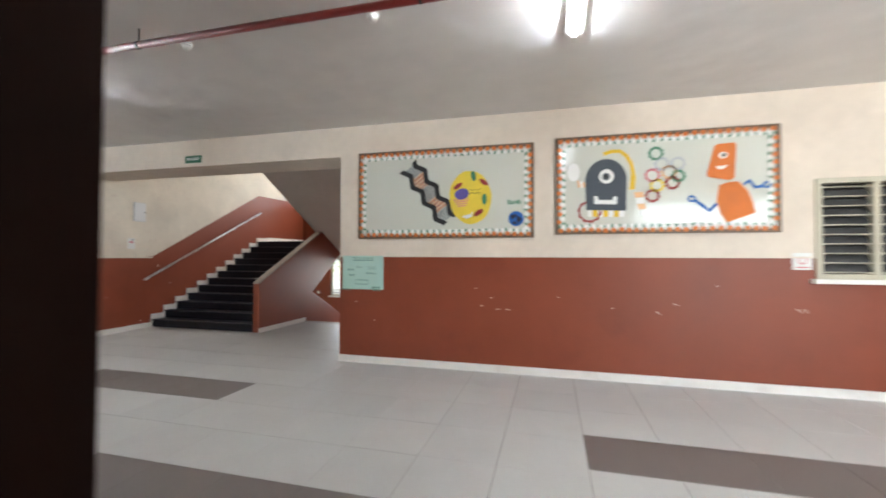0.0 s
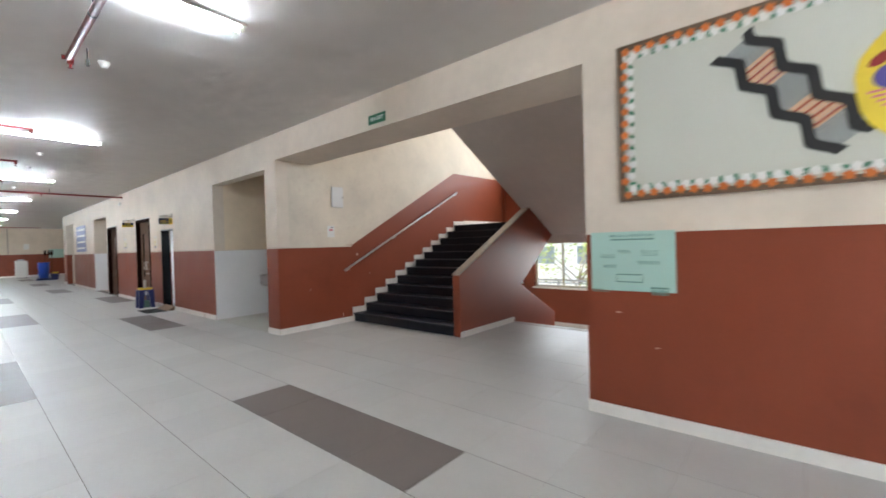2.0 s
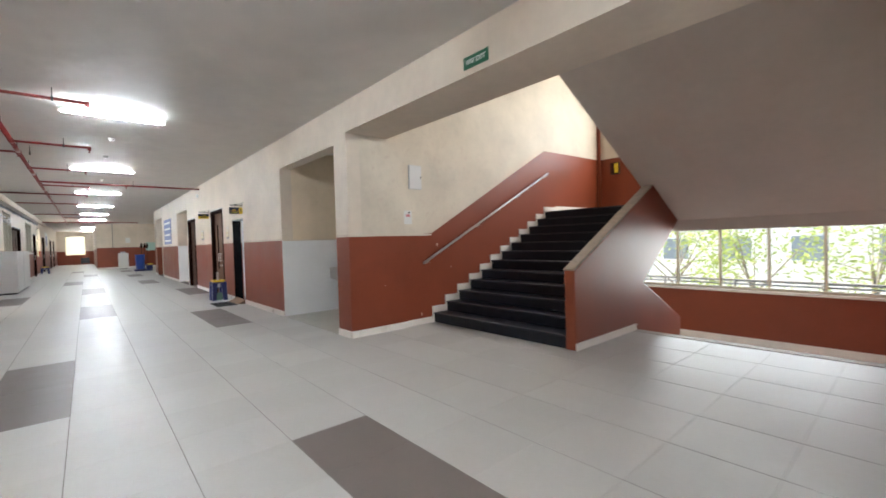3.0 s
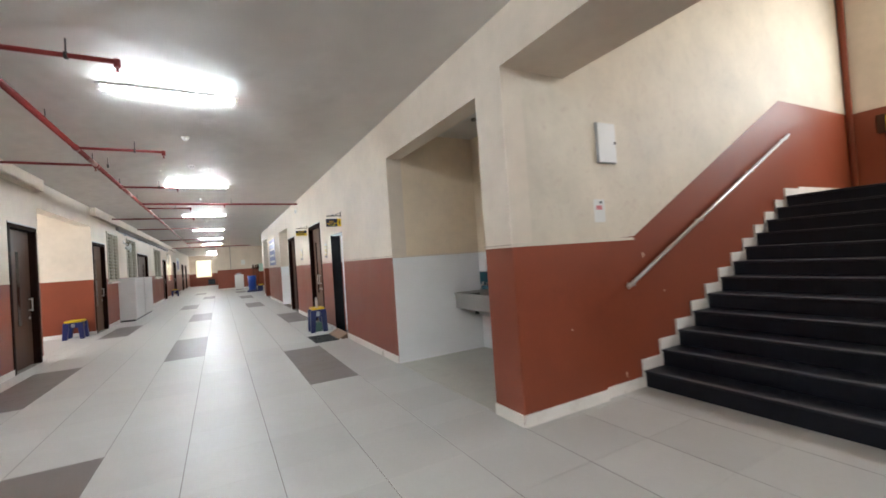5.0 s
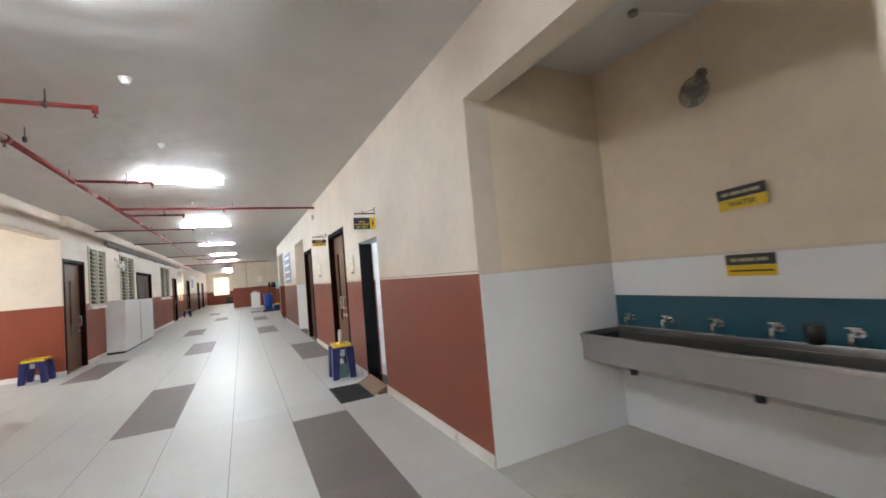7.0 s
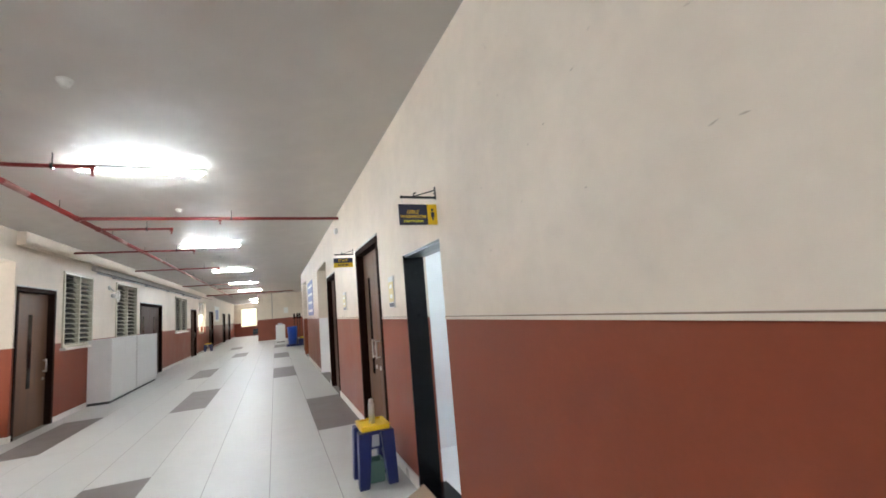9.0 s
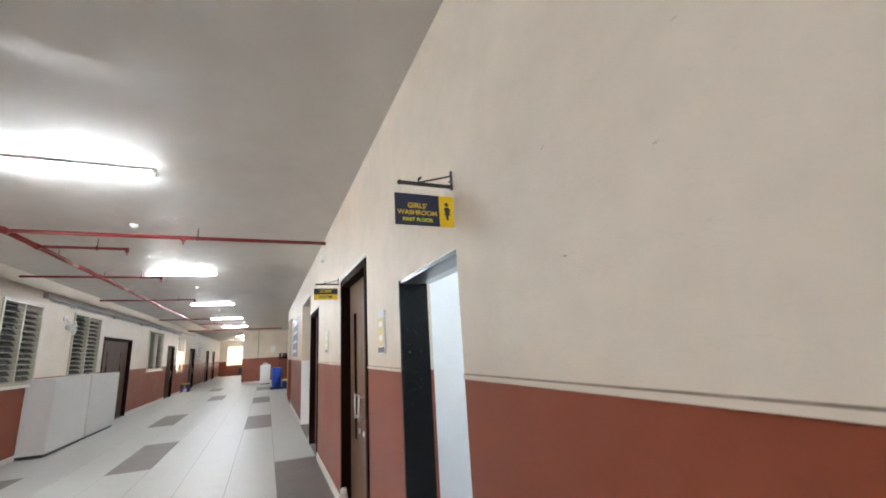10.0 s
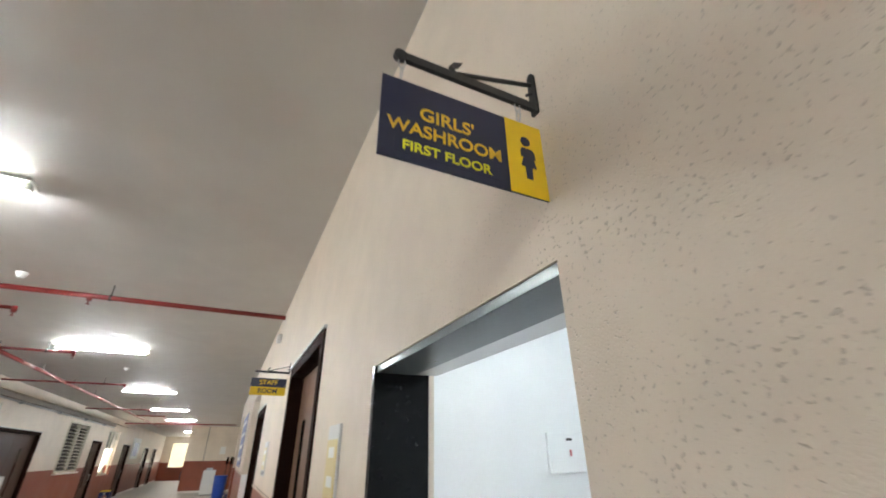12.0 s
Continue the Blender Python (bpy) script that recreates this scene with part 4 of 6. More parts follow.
rod(b, (sx + 0.0026, PY - 0.001, 2.2955), (sx + 0.0034, PY - 0.001, 2.2955), 0.0098, 18)
prism(b, [(PY - 0.0135, 2.274), (PY - 0.010, 2.2805), (PY + 0.010, 2.2805), (PY + 0.0155, 2.274), (PY + 0.0165, 2.2605), (PY + 0.0125, 2.2615), (PY + 0.0165, 2.242), (PY + 0.0075, 2.242), (PY + 0.0065, 2.2175), (PY - 0.0055, 2.2175),
          (PY - 0.0065, 2.242), (PY - 0.0145, 2.242), (PY - 0.0085, 2.2615), (PY - 0.013, 2.2605)], "x", sx + 0.0026, sx + 0.0034)
part("pictogram", b, NAVY, sg)

s2x = -16.75
s2 = hanging_sign(s2x, 2.28, 2.42, 5.30, 5.585, "black and yellow room sign hung from a bracket")
part("panel", box_bm(s2x - 0.002, s2x + 0.002, 5.30, 5.585, 2.28, 2.42, 0.0008), NAVY, s2)
part("yellow_field", box_bm(s2x + 0.002, s2x + 0.0026, 5.30, 5.585, 2.28, 2.348), YELV, s2)
text("STAFF", 0.055, YELT, s2, facing_x(s2x + 0.0028, 5.44, 2.384), bold=0.001)
text("ROOM", 0.052, NAVY, s2, facing_x(s2x + 0.0032, 5.44, 2.314), bold=0.001)

for x0, x1, z0, z1 in ((-14.73, -14.53, 1.61, 1.93), (-17.95, -17.65, 1.64, 1.95)):
    p = thing("door_plate", "yellow and grey notice plate on the wall", "sign", ((x0 + x1) / 2, NY, z0))
    part("backing", box_bm(x0, x1, NY - 0.012, NY - 0.001, z0, z1, 0.002), EBOX, p)
    part("yellow_field", box_bm(x0 + 0.01, x1 - 0.01, NY - 0.014, NY - 0.012, z0 + 0.055, z1 - 0.055), PALEY, p)
    for zz in (0.30, 0.62):
        part("print", box_bm(x0 + 0.05, x1 - 0.05, NY - 0.015, NY - 0.014, z0 + zz * (z1 - z0), z0 + (zz + 0.12) * (z1 - z0)), WHITEV, p)
    part("footer", box_bm(x0 + 0.01, x1 - 0.01, NY - 0.0135, NY - 0.012, z0 + 0.008, z0 + 0.045), NAVY, p)
part("bell_dome", box_bm(-18.32, -18.2, NY - 0.06, NY - 0.001, 3.08, 3.18, 0.02), WPLAST, thing("sounder", "small white sounder high on the wall", "alarm", (-18.26, NY, 3.08)))

# fire exit sign over the stair opening
fe = thing("exit_sign", "small green fire exit sign over the stair opening", "sign", (-5.28, NY, 3.08))
part("panel", box_bm(-5.41, -5.08, NY - 0.008, NY - 0.001, 3.07, 3.19, 0.001), GREENS, fe)
text("FIRE EXIT", 0.062, WHITEV, fe, Matrix.Translation((-5.245, NY - 0.009, 3.13)) @ pose(0, 0, 0, 90, 0, 0), bold=0.0012)


# ---------------------------------------------------------------- notice boards
def disc(bm, cx, cz, rx, rz, y, t, n=28, turn=0.0, lobes=0, amp=0.0):
    pts = []
    for k in range(n):
        a = 2 * math.pi * k / n
        f = 1 + amp * math.cos(lobes * a) if lobes else 1
        u, v = rx * f * math.cos(a), rz * f * math.sin(a)
        pts.append((cx + u * math.cos(turn) - v * math.sin(turn), cz + u * math.sin(turn) + v * math.cos(turn)))
    prism(bm, pts, "y", y - t, y)


def ring(bm, cx, cz, r, w, y, t, teeth=0):
    n = 40
    for k in range(n):
        a, c = 2 * math.pi * k / n, 2 * math.pi * (k + 1) / n
        ro = r + (w * 0.5 if teeth and (k // 2) % 2 else 0)
        prism(bm, [(cx + (r - w) * math.cos(a), cz + (r - w) * math.sin(a)), (cx + ro * math.cos(a), cz + ro * math.sin(a)), (cx + ro * math.cos(c), cz + ro * math.sin(c)), (cx + (r - w) * math.cos(c), cz + (r - w) * math.sin(c))], "y", y - t, y)


def notice_board(x0, x1, z0, z1, label):
    nb = thing("notice_board", label, "notice board", ((x0 + x1) / 2, NY, z0), "wall notice boards")
    part("panel", box_bm(x0 + 0.02, x1 - 0.02, NY - 0.018, NY - 0.001, z0 + 0.02, z1 - 0.02), BOARDW, nb, "pale glossy board face")
    b = bmesh.new()
    for a, c, d, e in ((x0, x1, z0, z0 + 0.045), (x0, x1, z1 - 0.045, z1), (x0, x0 + 0.045, z0 + 0.045, z1 - 0.045), (x1 - 0.045, x1, z0 + 0.045, z1 - 0.045)):
        bx(b, a, c, NY - 0.03, NY - 0.001, d, e)
    part("frame", b, BORDB, nb, "thin brown board edging")
    kinds = []
    for rx, rz, thick, n, lobes, material, name in ((0.029, 0.029, 0.003, 15, 5, ORANGE, "orange_flower"), (0.029, 0.029, 0.004, 15, 5, WPAP, "white_flower"), (0.026, 0.013, 0.004, 10, 0, GRPAP, "green_leaf")):
        b = bmesh.new()
        disc(b, 0, 0, rx, rz, 0, thick, n, 0, lobes, 0.22)
        kinds.append((name, mesh_of(name, b, material)))

    def pin(kind, x, z, y):
        name, me = kinds[kind]
        ob = new(name, me)
        ob.parent = nb
        ob.location = Vector((x, y, z)) - ORIGIN[nb.name]
        ob.rotation_euler = (0, rnd.random() * 6, 0)

    rnd = random.Random(4)
    step = 0.088
    runs = []
    nx, nz = int((x1 - x0 - 0.14) / step), int((z1 - z0 - 0.14) / step)
    for k in range(nx + 1):
        x = x0 + 0.07 + (x1 - x0 - 0.14) * k / nx
        runs += [(x, z0 + 0.05, 0, 1), (x, z1 - 0.05, 0, -1)]
    for k in range(1, nz):
        z = z0 + 0.07 + (z1 - z0 - 0.14) * k / nz
        runs += [(x0 + 0.05, z, 1, 0), (x1 - 0.05, z, -1, 0)]
    for x, z, u, v in runs:
        j = rnd.uniform(-0.006, 0.006)
        pin(0, x + j, z + j, NY - 0.03)
        pin(1, x + u * 0.045 + v * 0.035 + j, z + v * 0.045 + u * 0.035, NY - 0.021)
        pin(2, x + u * 0.052 - v * 0.02, z + v * 0.052 - u * 0.02 + j, NY - 0.019)
    return nb


FY = NY - 0.0185
nb1 = notice_board(-2.25, 0.25, 1.79, 3.035, "notice board with a paper helix, a yellow cell and a globe")
# helix: two wavy black bands with striped rungs between
ax0, az0, ax1, az1 = -1.475, 2.82, -0.885, 2.03
ux, uz = (ax1 - ax0), (az1 - az0)
ln = math.hypot(ux, uz)
ux, uz = ux / ln, uz / ln
px, pz = -uz, ux


def hel(s, w):
    o = 0.034 * math.asin(0.93 * math.sin(22.0 * s - 1.57 - (1.4 if w > 0 else 0.0))) / math.asin(0.93)
    return (ax0 + ux * s * ln + px * (w + o), az0 + uz * s * ln + pz * (w + o))


N = 60
for w in (-0.105, 0.105):
    b = bmesh.new()
    prism(b, [hel(k / N, w - 0.037) for k in range(N + 1)] + [hel(k / N, w + 0.037) for k in range(N, -1, -1)], "y", FY - 0.006, FY)
    part("helix_strand", b, KPAP, nb1, "black wavy paper band")
for k in range(2, N - 2):
    s0, s1 = k / N, (k + 1) / N
    b = bmesh.new()
    prism(b, [hel(s0 + 0.003, -0.08), hel(s1 - 0.003, -0.08), hel(s1 - 0.003, 0.08), hel(s0 + 0.003, 0.08)], "y", FY - 0.003, FY)
    part("helix_rung", b, GPAP if (k // 12) % 2 == 0 else PALEO, nb1)
for k in range(4):
    for s0 in (0.225, 0.63):
        s = s0 + k * 0.048
        b = bmesh.new()
        prism(b, [hel(s, -0.07), hel(s + 0.012, -0.07), hel(s + 0.012, 0.065), hel(s, 0.065)], "y", FY - 0.0045, FY - 0.003)
        part("rung_stripe", b, RPAP, nb1)
X1, Z1 = -0.11, 0.04      # where the yellow cell sits
b = bmesh.new()
disc(b, -0.595, 2.34, 0.29, 0.365, FY - 0.006, 0.003, 22, 0.1, 7, 0.015)
part("cell_body", b, YPAP, nb1, "yellow paper disc")
CY = FY - 0.009
for cx, cz, rx, rz, tn, m_ in ((-0.44, 2.59, 0.034, 0.07, 0.15, GRPAP), (-0.29, 2.27, 0.032, 0.075, 0, GRPAP), (-0.3, 2.5, 0.068, 0.03, -0.6, RPAP), (-0.37, 2.09, 0.075, 0.032, 0.6, RPAP), (-0.655, 2.46, 0.07, 0.03, 0.6, RPAP), (-0.6, 2.35, 0.1, 0.075, 0.2, PPAP)):
    b = bmesh.new()
    disc(b, cx + X1, cz + Z1, rx, rz, CY, 0.003, 20, tn)
    part("organelle", b, m_, nb1)
b = bmesh.new()
for k in range(4):
    prism(b, [(X1 - 0.72 + 0.02 * k, Z1 + 2.275 - 0.028 * k), (X1 - 0.5 - 0.012 * k, Z1 + 2.29 - 0.03 * k), (X1 - 0.5 - 0.012 * k, Z1 + 2.278 - 0.03 * k), (X1 - 0.72 + 0.02 * k, Z1 + 2.26 - 0.028 * k)], "y", CY - 0.002, CY)
part("folded_strip", b, PINKP, nb1)
b = bmesh.new()
for k in range(10):
    disc(b, X1 - 0.49 + (k % 5) * 0.035, Z1 + 2.35 + (k // 5) * 0.045 + 0.012 * (k % 2), 0.009, 0.009, CY, 0.002, 8)
part("dots", b, KPAP, nb1)
b = bmesh.new()
prism(b, [(-0.71, 2.08), (-0.64, 2.05), (-0.57, 2.08), (-0.56, 2.15), (-0.59, 2.11), (-0.65, 2.105)], "y", CY - 0.002, CY)
part("white_scrap", b, WPAP, nb1)
b = bmesh.new()
disc(b, 0.02, 2.04, 0.10, 0.10, FY - 0.004, 0.004, 26)
part("globe", b, BPAP, nb1, "blue paper globe")
b = bmesh.new()
for cx, cz, rx, rz, tn in ((-0.015, 2.07, 0.045, 0.028, 0.4), (0.055, 2.03, 0.03, 0.045, 0.2), (0.0, 1.985, 0.035, 0.018, -0.3)):
    disc(b, cx, cz, rx, rz, FY - 0.008, 0.001, 14, tn, 3, 0.2)
part("dark_patches", b, NAVY, nb1, "darker blue patches on the globe")
text("Earth", 0.085, GRPAP, nb1, Matrix.Translation((-0.005, FY - 0.002, 2.26)) @ pose(0, 0, 0, 90, 0, 0), bold=0.003)

nb2 = notice_board(0.52, 2.99, 1.825, 3.065, "notice board with grey and orange paper figures and gears")


def cut(name, pts, material, y0=0.0, thick=0.004, label=""):
    """A paper cut-out on the second board, y0 in front of its face."""
    c = bmesh.new()
    prism(c, pts, "y", FY - y0 - thick, FY - y0)
    return part(name, c, material, nb2, label)


def round_cut(name, cx, cz, rx, rz, material, y0=0.0, thick=0.003, label=""):
    c = bmesh.new()
    disc(c, cx, cz, rx, rz, FY - y0, thick, 26)
    return part(name, c, material, nb2, label)


def band(name, pts, w, material, y0=0.0, label=""):
    """A strip of paper of even width along a bent line."""
    sides = [[], []]
    for k, (x, z) in enumerate(pts):
        (xa, za), (xb, zb_) = pts[max(0, k - 1)], pts[min(len(pts) - 1, k + 1)]
        q = math.hypot(xb - xa, zb_ - za)
        nx, nz = -(zb_ - za) / q * w / 2, (xb - xa) / q * w / 2
        sides[0].append((x + nx, z + nz))
        sides[1].append((x - nx, z - nz))
    return cut(name, sides[0] + sides[1][::-1], material, y0, 0.004, label)


# grey figure
ax, az = 1.13, 2.13
cut("grey_arch", [(ax - 0.235, az), (ax + 0.23, az - 0.02), *[(ax - 0.002 + 0.245 * math.cos(0.1 + k * 0.245), 2.49 + 0.275 * math.sin(0.1 + k * 0.245)) for k in range(13)]], SLATE, 0.002, 0.006, "slate-grey arched paper shape")
round_cut("eye_ring", 1.135, 2.545, 0.088, 0.09, WPAP, 0.008)
round_cut("pupil", 1.13, 2.541, 0.045, 0.047, SLATE, 0.011)
round_cut("eye_dot", 1.128, 2.541, 0.022, 0.023, KPAP, 0.014)
cut("mouth", [(0.99, 2.205), (1.255, 2.19), (1.262, 2.285), (1.215, 2.292), (1.205, 2.245), (1.04, 2.253), (1.03, 2.30), (0.985, 2.30)], WPAP, 0.008, 0.003)
for k in range(7):
    x = 0.912 + k * 0.062
    cut("foot_strip", [(x, 2.045 - k * 0.0015), (x + 0.056, 2.044 - k * 0.0015), (x + 0.056, 2.135), (x, 2.135)], YELV if k % 2 else WPAP, 0.0, 0.0018)
band("mustard_arm", [(1.10, 2.825), (1.19, 2.855), (1.29, 2.855), (1.37, 2.79), (1.425, 2.68), (1.445, 2.55)], 0.045, YELV, 0.0, "bent mustard paper arm")
cut("mustard_cuff", [(1.415, 2.55), (1.475, 2.55), (1.46, 2.37), (1.40, 2.37)], YELV, 0.0022, 0.002)
for k in range(4):
    t0, t1 = k / 4, (k + 1) / 4 - 0.02
    cut("hand_strip", [(1.448 + 0.08 * t0, 2.335 - 0.295 * t0), (1.558 + 0.035 * t0, 2.337 - 0.285 * t0), (1.558 + 0.035 * t1, 2.337 - 0.285 * t1), (1.448 + 0.08 * t1, 2.335 - 0.295 * t1)], WPAP if k % 2 else PALEO, 0.001, 0.002)
round_cut("white_glove", 0.745, 2.615, 0.075, 0.115, WPAP, 0.001, label="curled white paper disc")
for k in range(3):
    cut("cuff_strip", [(0.78 + 0.035 * k, 2.50 - 0.01 * k), (0.81 + 0.035 * k, 2.51 - 0.01 * k), (0.83 + 0.03 * k, 2.42), (0.80 + 0.03 * k, 2.41)], WPAP if k % 2 else PALEO, 0.0045, 0.002)
# gears
for cx, cz, r, m_ in ((1.70, 2.80, 0.078, GRPAP), (1.765, 2.665, 0.08, GREYL), (1.66, 2.535, 0.08, PINKP), (1.94, 2.665, 0.076, GREYL), (1.945, 2.515, 0.07, GRPAP), (1.845, 2.565, 0.08, PALEO), (1.71, 2.41, 0.075, YPAP), (1.88, 2.435, 0.075, RPAP), (1.66, 2.285, 0.075, RPAP), (0.935, 2.11, 0.135, RPAP)):
    b = bmesh.new()
    ring(b, cx, cz, r, 0.022, FY, 0.004, 1)
    part("paper_gear", b, m_, nb2)
# orange figure
cut("orange_head", [(2.325, 2.845), (2.36, 2.87), (2.53, 2.878), (2.552, 2.85), (2.53, 2.47), (2.49, 2.435), (2.26, 2.485), (2.245, 2.52)], ORANGE, 0.004, 0.008, "orange paper head")
round_cut("head_eye", 2.415, 2.735, 0.045, 0.038, WPAP, 0.012)
round_cut("head_pupil", 2.42, 2.735, 0.022, 0.022, SLATE, 0.015)
cut("head_mouth", [(2.345, 2.585), (2.40, 2.565), (2.44, 2.59), (2.452, 2.625), (2.40, 2.605), (2.35, 2.615)], WPAP, 0.012, 0.002)
cut("orange_body", [(2.375, 2.385), (2.47, 2.42), (2.57, 2.42), (2.665, 2.31), (2.715, 2.17), (2.738, 2.055), (2.452, 1.945), (2.385, 2.05), (2.345, 2.20)], ORANGE, 0.0, 0.008, "orange paper body")
for pts, hand in (([(2.345, 2.17), (2.27, 2.085), (2.20, 2.15), (2.115, 2.22)], (2.085, 2.235)), ([(2.63, 2.38), (2.68, 2.43), (2.74, 2.345), (2.83, 2.365)], (2.855, 2.372))):
    arm = band("blue_arm", pts, 0.036, BPAP, 0.0, "blue paper arm")
    c = bmesh.new()
    ring(c, *hand, 0.043, 0.024, FY, 0.005)
    part("spanner_end", c, BPAP, nb2)
# evacuation plan and a small notice
ev = thing("evacuation_plan", "laminated mint-green evacuation plan fixed at the wall corner", "poster", (-2.2, NY, 1.01))
part("sheet", box_bm(-2.505, -1.86, NY - 0.008, NY - 0.0015, 1.06, 1.545, 0.001), MINT, ev)
text("FIRE EVACUATION PLAN", 0.03, MINTD, ev, Matrix.Translation((-2.18, NY - 0.0085, 1.51)) @ pose(0, 0, 0, 90, 0, 0), bold=0.0004)
b = bmesh.new()
bx(b, -2.34, -2.01, NY - 0.0088, NY - 0.008, 1.475, 1.487)
for x, z, w, h in ((-2.42, 1.33, 0.11, 0.035), (-2.28, 1.37, 0.09, 0.03), (-2.1, 1.35, 0.12, 0.05), (-2.13, 1.28, 0.16, 0.03), (-2.4, 1.25, 0.1, 0.03), (-2.3, 1.19, 0.2, 0.008), (-2.3, 1.13, 0.2, 0.008), (-2.3, 1.13, 0.008, 0.06), (-2.1, 1.13, 0.008, 0.065)):
    for k in range(3):
        bx(b, x, x + w, NY - 0.0088, NY - 0.008, z + k * h / 3, z + k * h / 3 + 0.004)
    bx(b, x, x + 0.004, NY - 0.0088, NY - 0.008, z, z + h)
bx(b, -2.04, -1.91, NY - 0.0088, NY - 0.008, 1.085, 1.1)
for k in range(5):
    bx(b, -2.03 + 0.025 * k, -2.015 + 0.025 * k, NY - 0.0088, NY - 0.008, 1.035, 1.08)
bx(b, -2.5, -2.36, NY - 0.0088, NY - 0.008, 1.045, 1.052)
bx(b, -2.5, -2.40, NY - 0.0088, NY - 0.008, 1.062, 1.068)
part("print", b, MINTD, ev)
sn = thing("paper_notice", "small pale notice with pink print beside the window", "notice", (3.33, NY, 1.3))
part("sheet", box_bm(3.10, 3.285, NY - 0.004, NY - 0.001, 1.40, 1.59), WPAP, sn)
b = bmesh.new()
ring(b, 3.195, 1.505, 0.045, 0.014, NY - 0.004, 0.001)
bx(b, 3.13, 3.255, NY - 0.005, NY - 0.004, 1.42, 1.435)
part("print", b, PINKP, sn)
# chipped paint on the dado
ch = bmesh.new()
for x, z, w, a in ((-0.31, 0.99, 0.03, 0.2), (-0.44, 0.88, 0.03, 0.1), (-0.22, 0.84, 0.035, 0.0), (-0.09, 0.84, 0.045, -0.1), (-0.52, 1.11, 0.02, 0.2), (-2.29, 0.88, 0.02, 0.0), (1.72, 0.86, 0.035, -0.7), (1.91, 0.97, 0.035, -0.4), (3.16, 0.94, 0.04, -0.7), (3.22, 0.94, 0.04, -0.7), (1.2, 0.9, 0.02, 0.0)):
    disc(ch, x, z, w, 0.008, NY - 0.0005, 0.0012, 9, a, 3, 0.25)
for x, z, w, a in ((-2.0, 0.62, 0.02, 0.3), (0.55, 1.02, 0.02, -0.2), (2.35, 1.2, 0.015, 0.0)):
    disc(ch, x, z, w, 0.006, NY - 0.0005, 0.0012, 9, a, 3, 0.25)
for y, z, w, h in ((7.31, 1.33, 0.022, 0.03), (6.93, 0.17, 0.012, 0.03), (6.2, 0.72, 0.012, 0.008), (7.62, 0.93, 0.012, 0.012), (9.9, 2.42, 0.02, 0.016)):
    prism(ch, [(y + w * (1 + 0.25 * math.cos(3 * k)) * math.cos(k * 0.7), z + h * (1 + 0.25 * math.sin(2 * k)) * math.sin(k * 0.7)) for k in range(9)], "x", *((-7.9465, -7.9448) if y > 6.6 else (-7.9065, -7.9048)))
solid("paint_chips", ch, CHIP, "scratches down to white plaster on the red dado", "paint chips", kind="structure")

# scuffs on the cream plaster between the niche and the washroom
sc_rnd = random.Random(21)
scuffs = bmesh.new()
for k in range(26):
    x, z = sc_rnd.uniform(-12.5, -10.75), sc_rnd.uniform(1.75, 3.1)
    disc(scuffs, x, z, sc_rnd.uniform(0.005, 0.013), sc_rnd.uniform(0.0018, 0.0032), NY - 0.0004, 0.0006, 8, sc_rnd.uniform(-0.6, 0.6), 3, 0.3)
solid("scuff_marks", scuffs, SCUFF, "faint grey scuffs on the cream plaster", "scuffs", kind="structure")

# ---------------------------------------------------------------- stair hall fittings
eb = thing("electrical_box", "white metal distribution box on the stair wall", "electrical box", (-7.95, 6.86, 2.26))
part("case", box_bm(-7.95, -7.925, 6.735, 6.99, 2.26, 2.655, 0.004), GREYL, eb)
part("lid", box_bm(-7.925, -7.915, 6.74, 6.985, 2.265, 2.65, 0.003), EBOX, eb)
part("lock", box_bm(-7.916, -7.908, 6.955, 6.98, 2.445, 2.47, 0.002), BLACK, eb)
es = thing("switch_box", "small white switch box on the stair wall", "switch", (-7.95, 6.7, 1.68))
part("case", box_bm(-7.95, -7.925, 6.60, 6.77, 1.68, 1.90, 0.004), WPLAST, es)
part("switch", box_bm(-7.926, -7.918, 6.70, 6.73, 1.86, 1.88, 0.001), BLACK, es)
part("red_label", box_bm(-7.9255, -7.9235, 6.65, 6.73, 1.80, 1.84), PINKP, es, "small red printed label")
fb = thing("fire_box", "dark call-point box with a yellow label above the landing", "fire box", (-7.47, 12.9, 2.92))
part("case", box_bm(-7.58, -7.36, 12.80, 12.898, 2.94, 3.23, 0.01), DOORW, fb)
part("label", box_bm(-7.47, -7.375, 12.792, 12.80, 2.97, 3.2, 0.002), YELP, fb)
cpt = thing("call_point", "small red call point with a white plate under the landing", "call point", (-7.34, 12.9, 0.24))
part("case", box_bm(-7.41, -7.27, 12.85, 12.898, 0.23, 0.39, 0.006), PIPE, cpt)
part("plate", box_bm(-7.385, -7.295, 12.842, 12.85, 0.26, 0.34, 0.002), WPLAST, cpt, "white front plate")
dp = bmesh.new()
rod(dp, (-7.90, 12.85, 1.98), (-7.90, 12.85, 7.0), 0.045, 12)
solid("drain_pipe", dp, RED, "red painted pipe in the corner of the landing", "pipe", smooth=True)

# ---------------------------------------------------------------- niche with the wash trough
wt2 = thing("wash_trough", "long folded steel wash trough fixed to the niche wall", "wash trough", (-9.46, 6.8, 0.66))
part("apron", box_bm(-10.61, -8.302, 6.575, 6.6, 0.67, 0.86, 0.003), TROUGH, wt2, "brushed steel apron under the rim")
b = bmesh.new()
prism(b, [(6.576, 0.67), (7.03, 0.49), (7.03, 0.52), (6.60, 0.69)], "x", -10.61, -8.302)
part("underside", b, TROUGH, wt2)
b = bmesh.new()
bx(b, -10.61, -8.302, 6.555, 6.592, 0.86, 0.892)
bx(b, -10.61, -8.302, 7.005, 7.046, 0.86, 0.905)
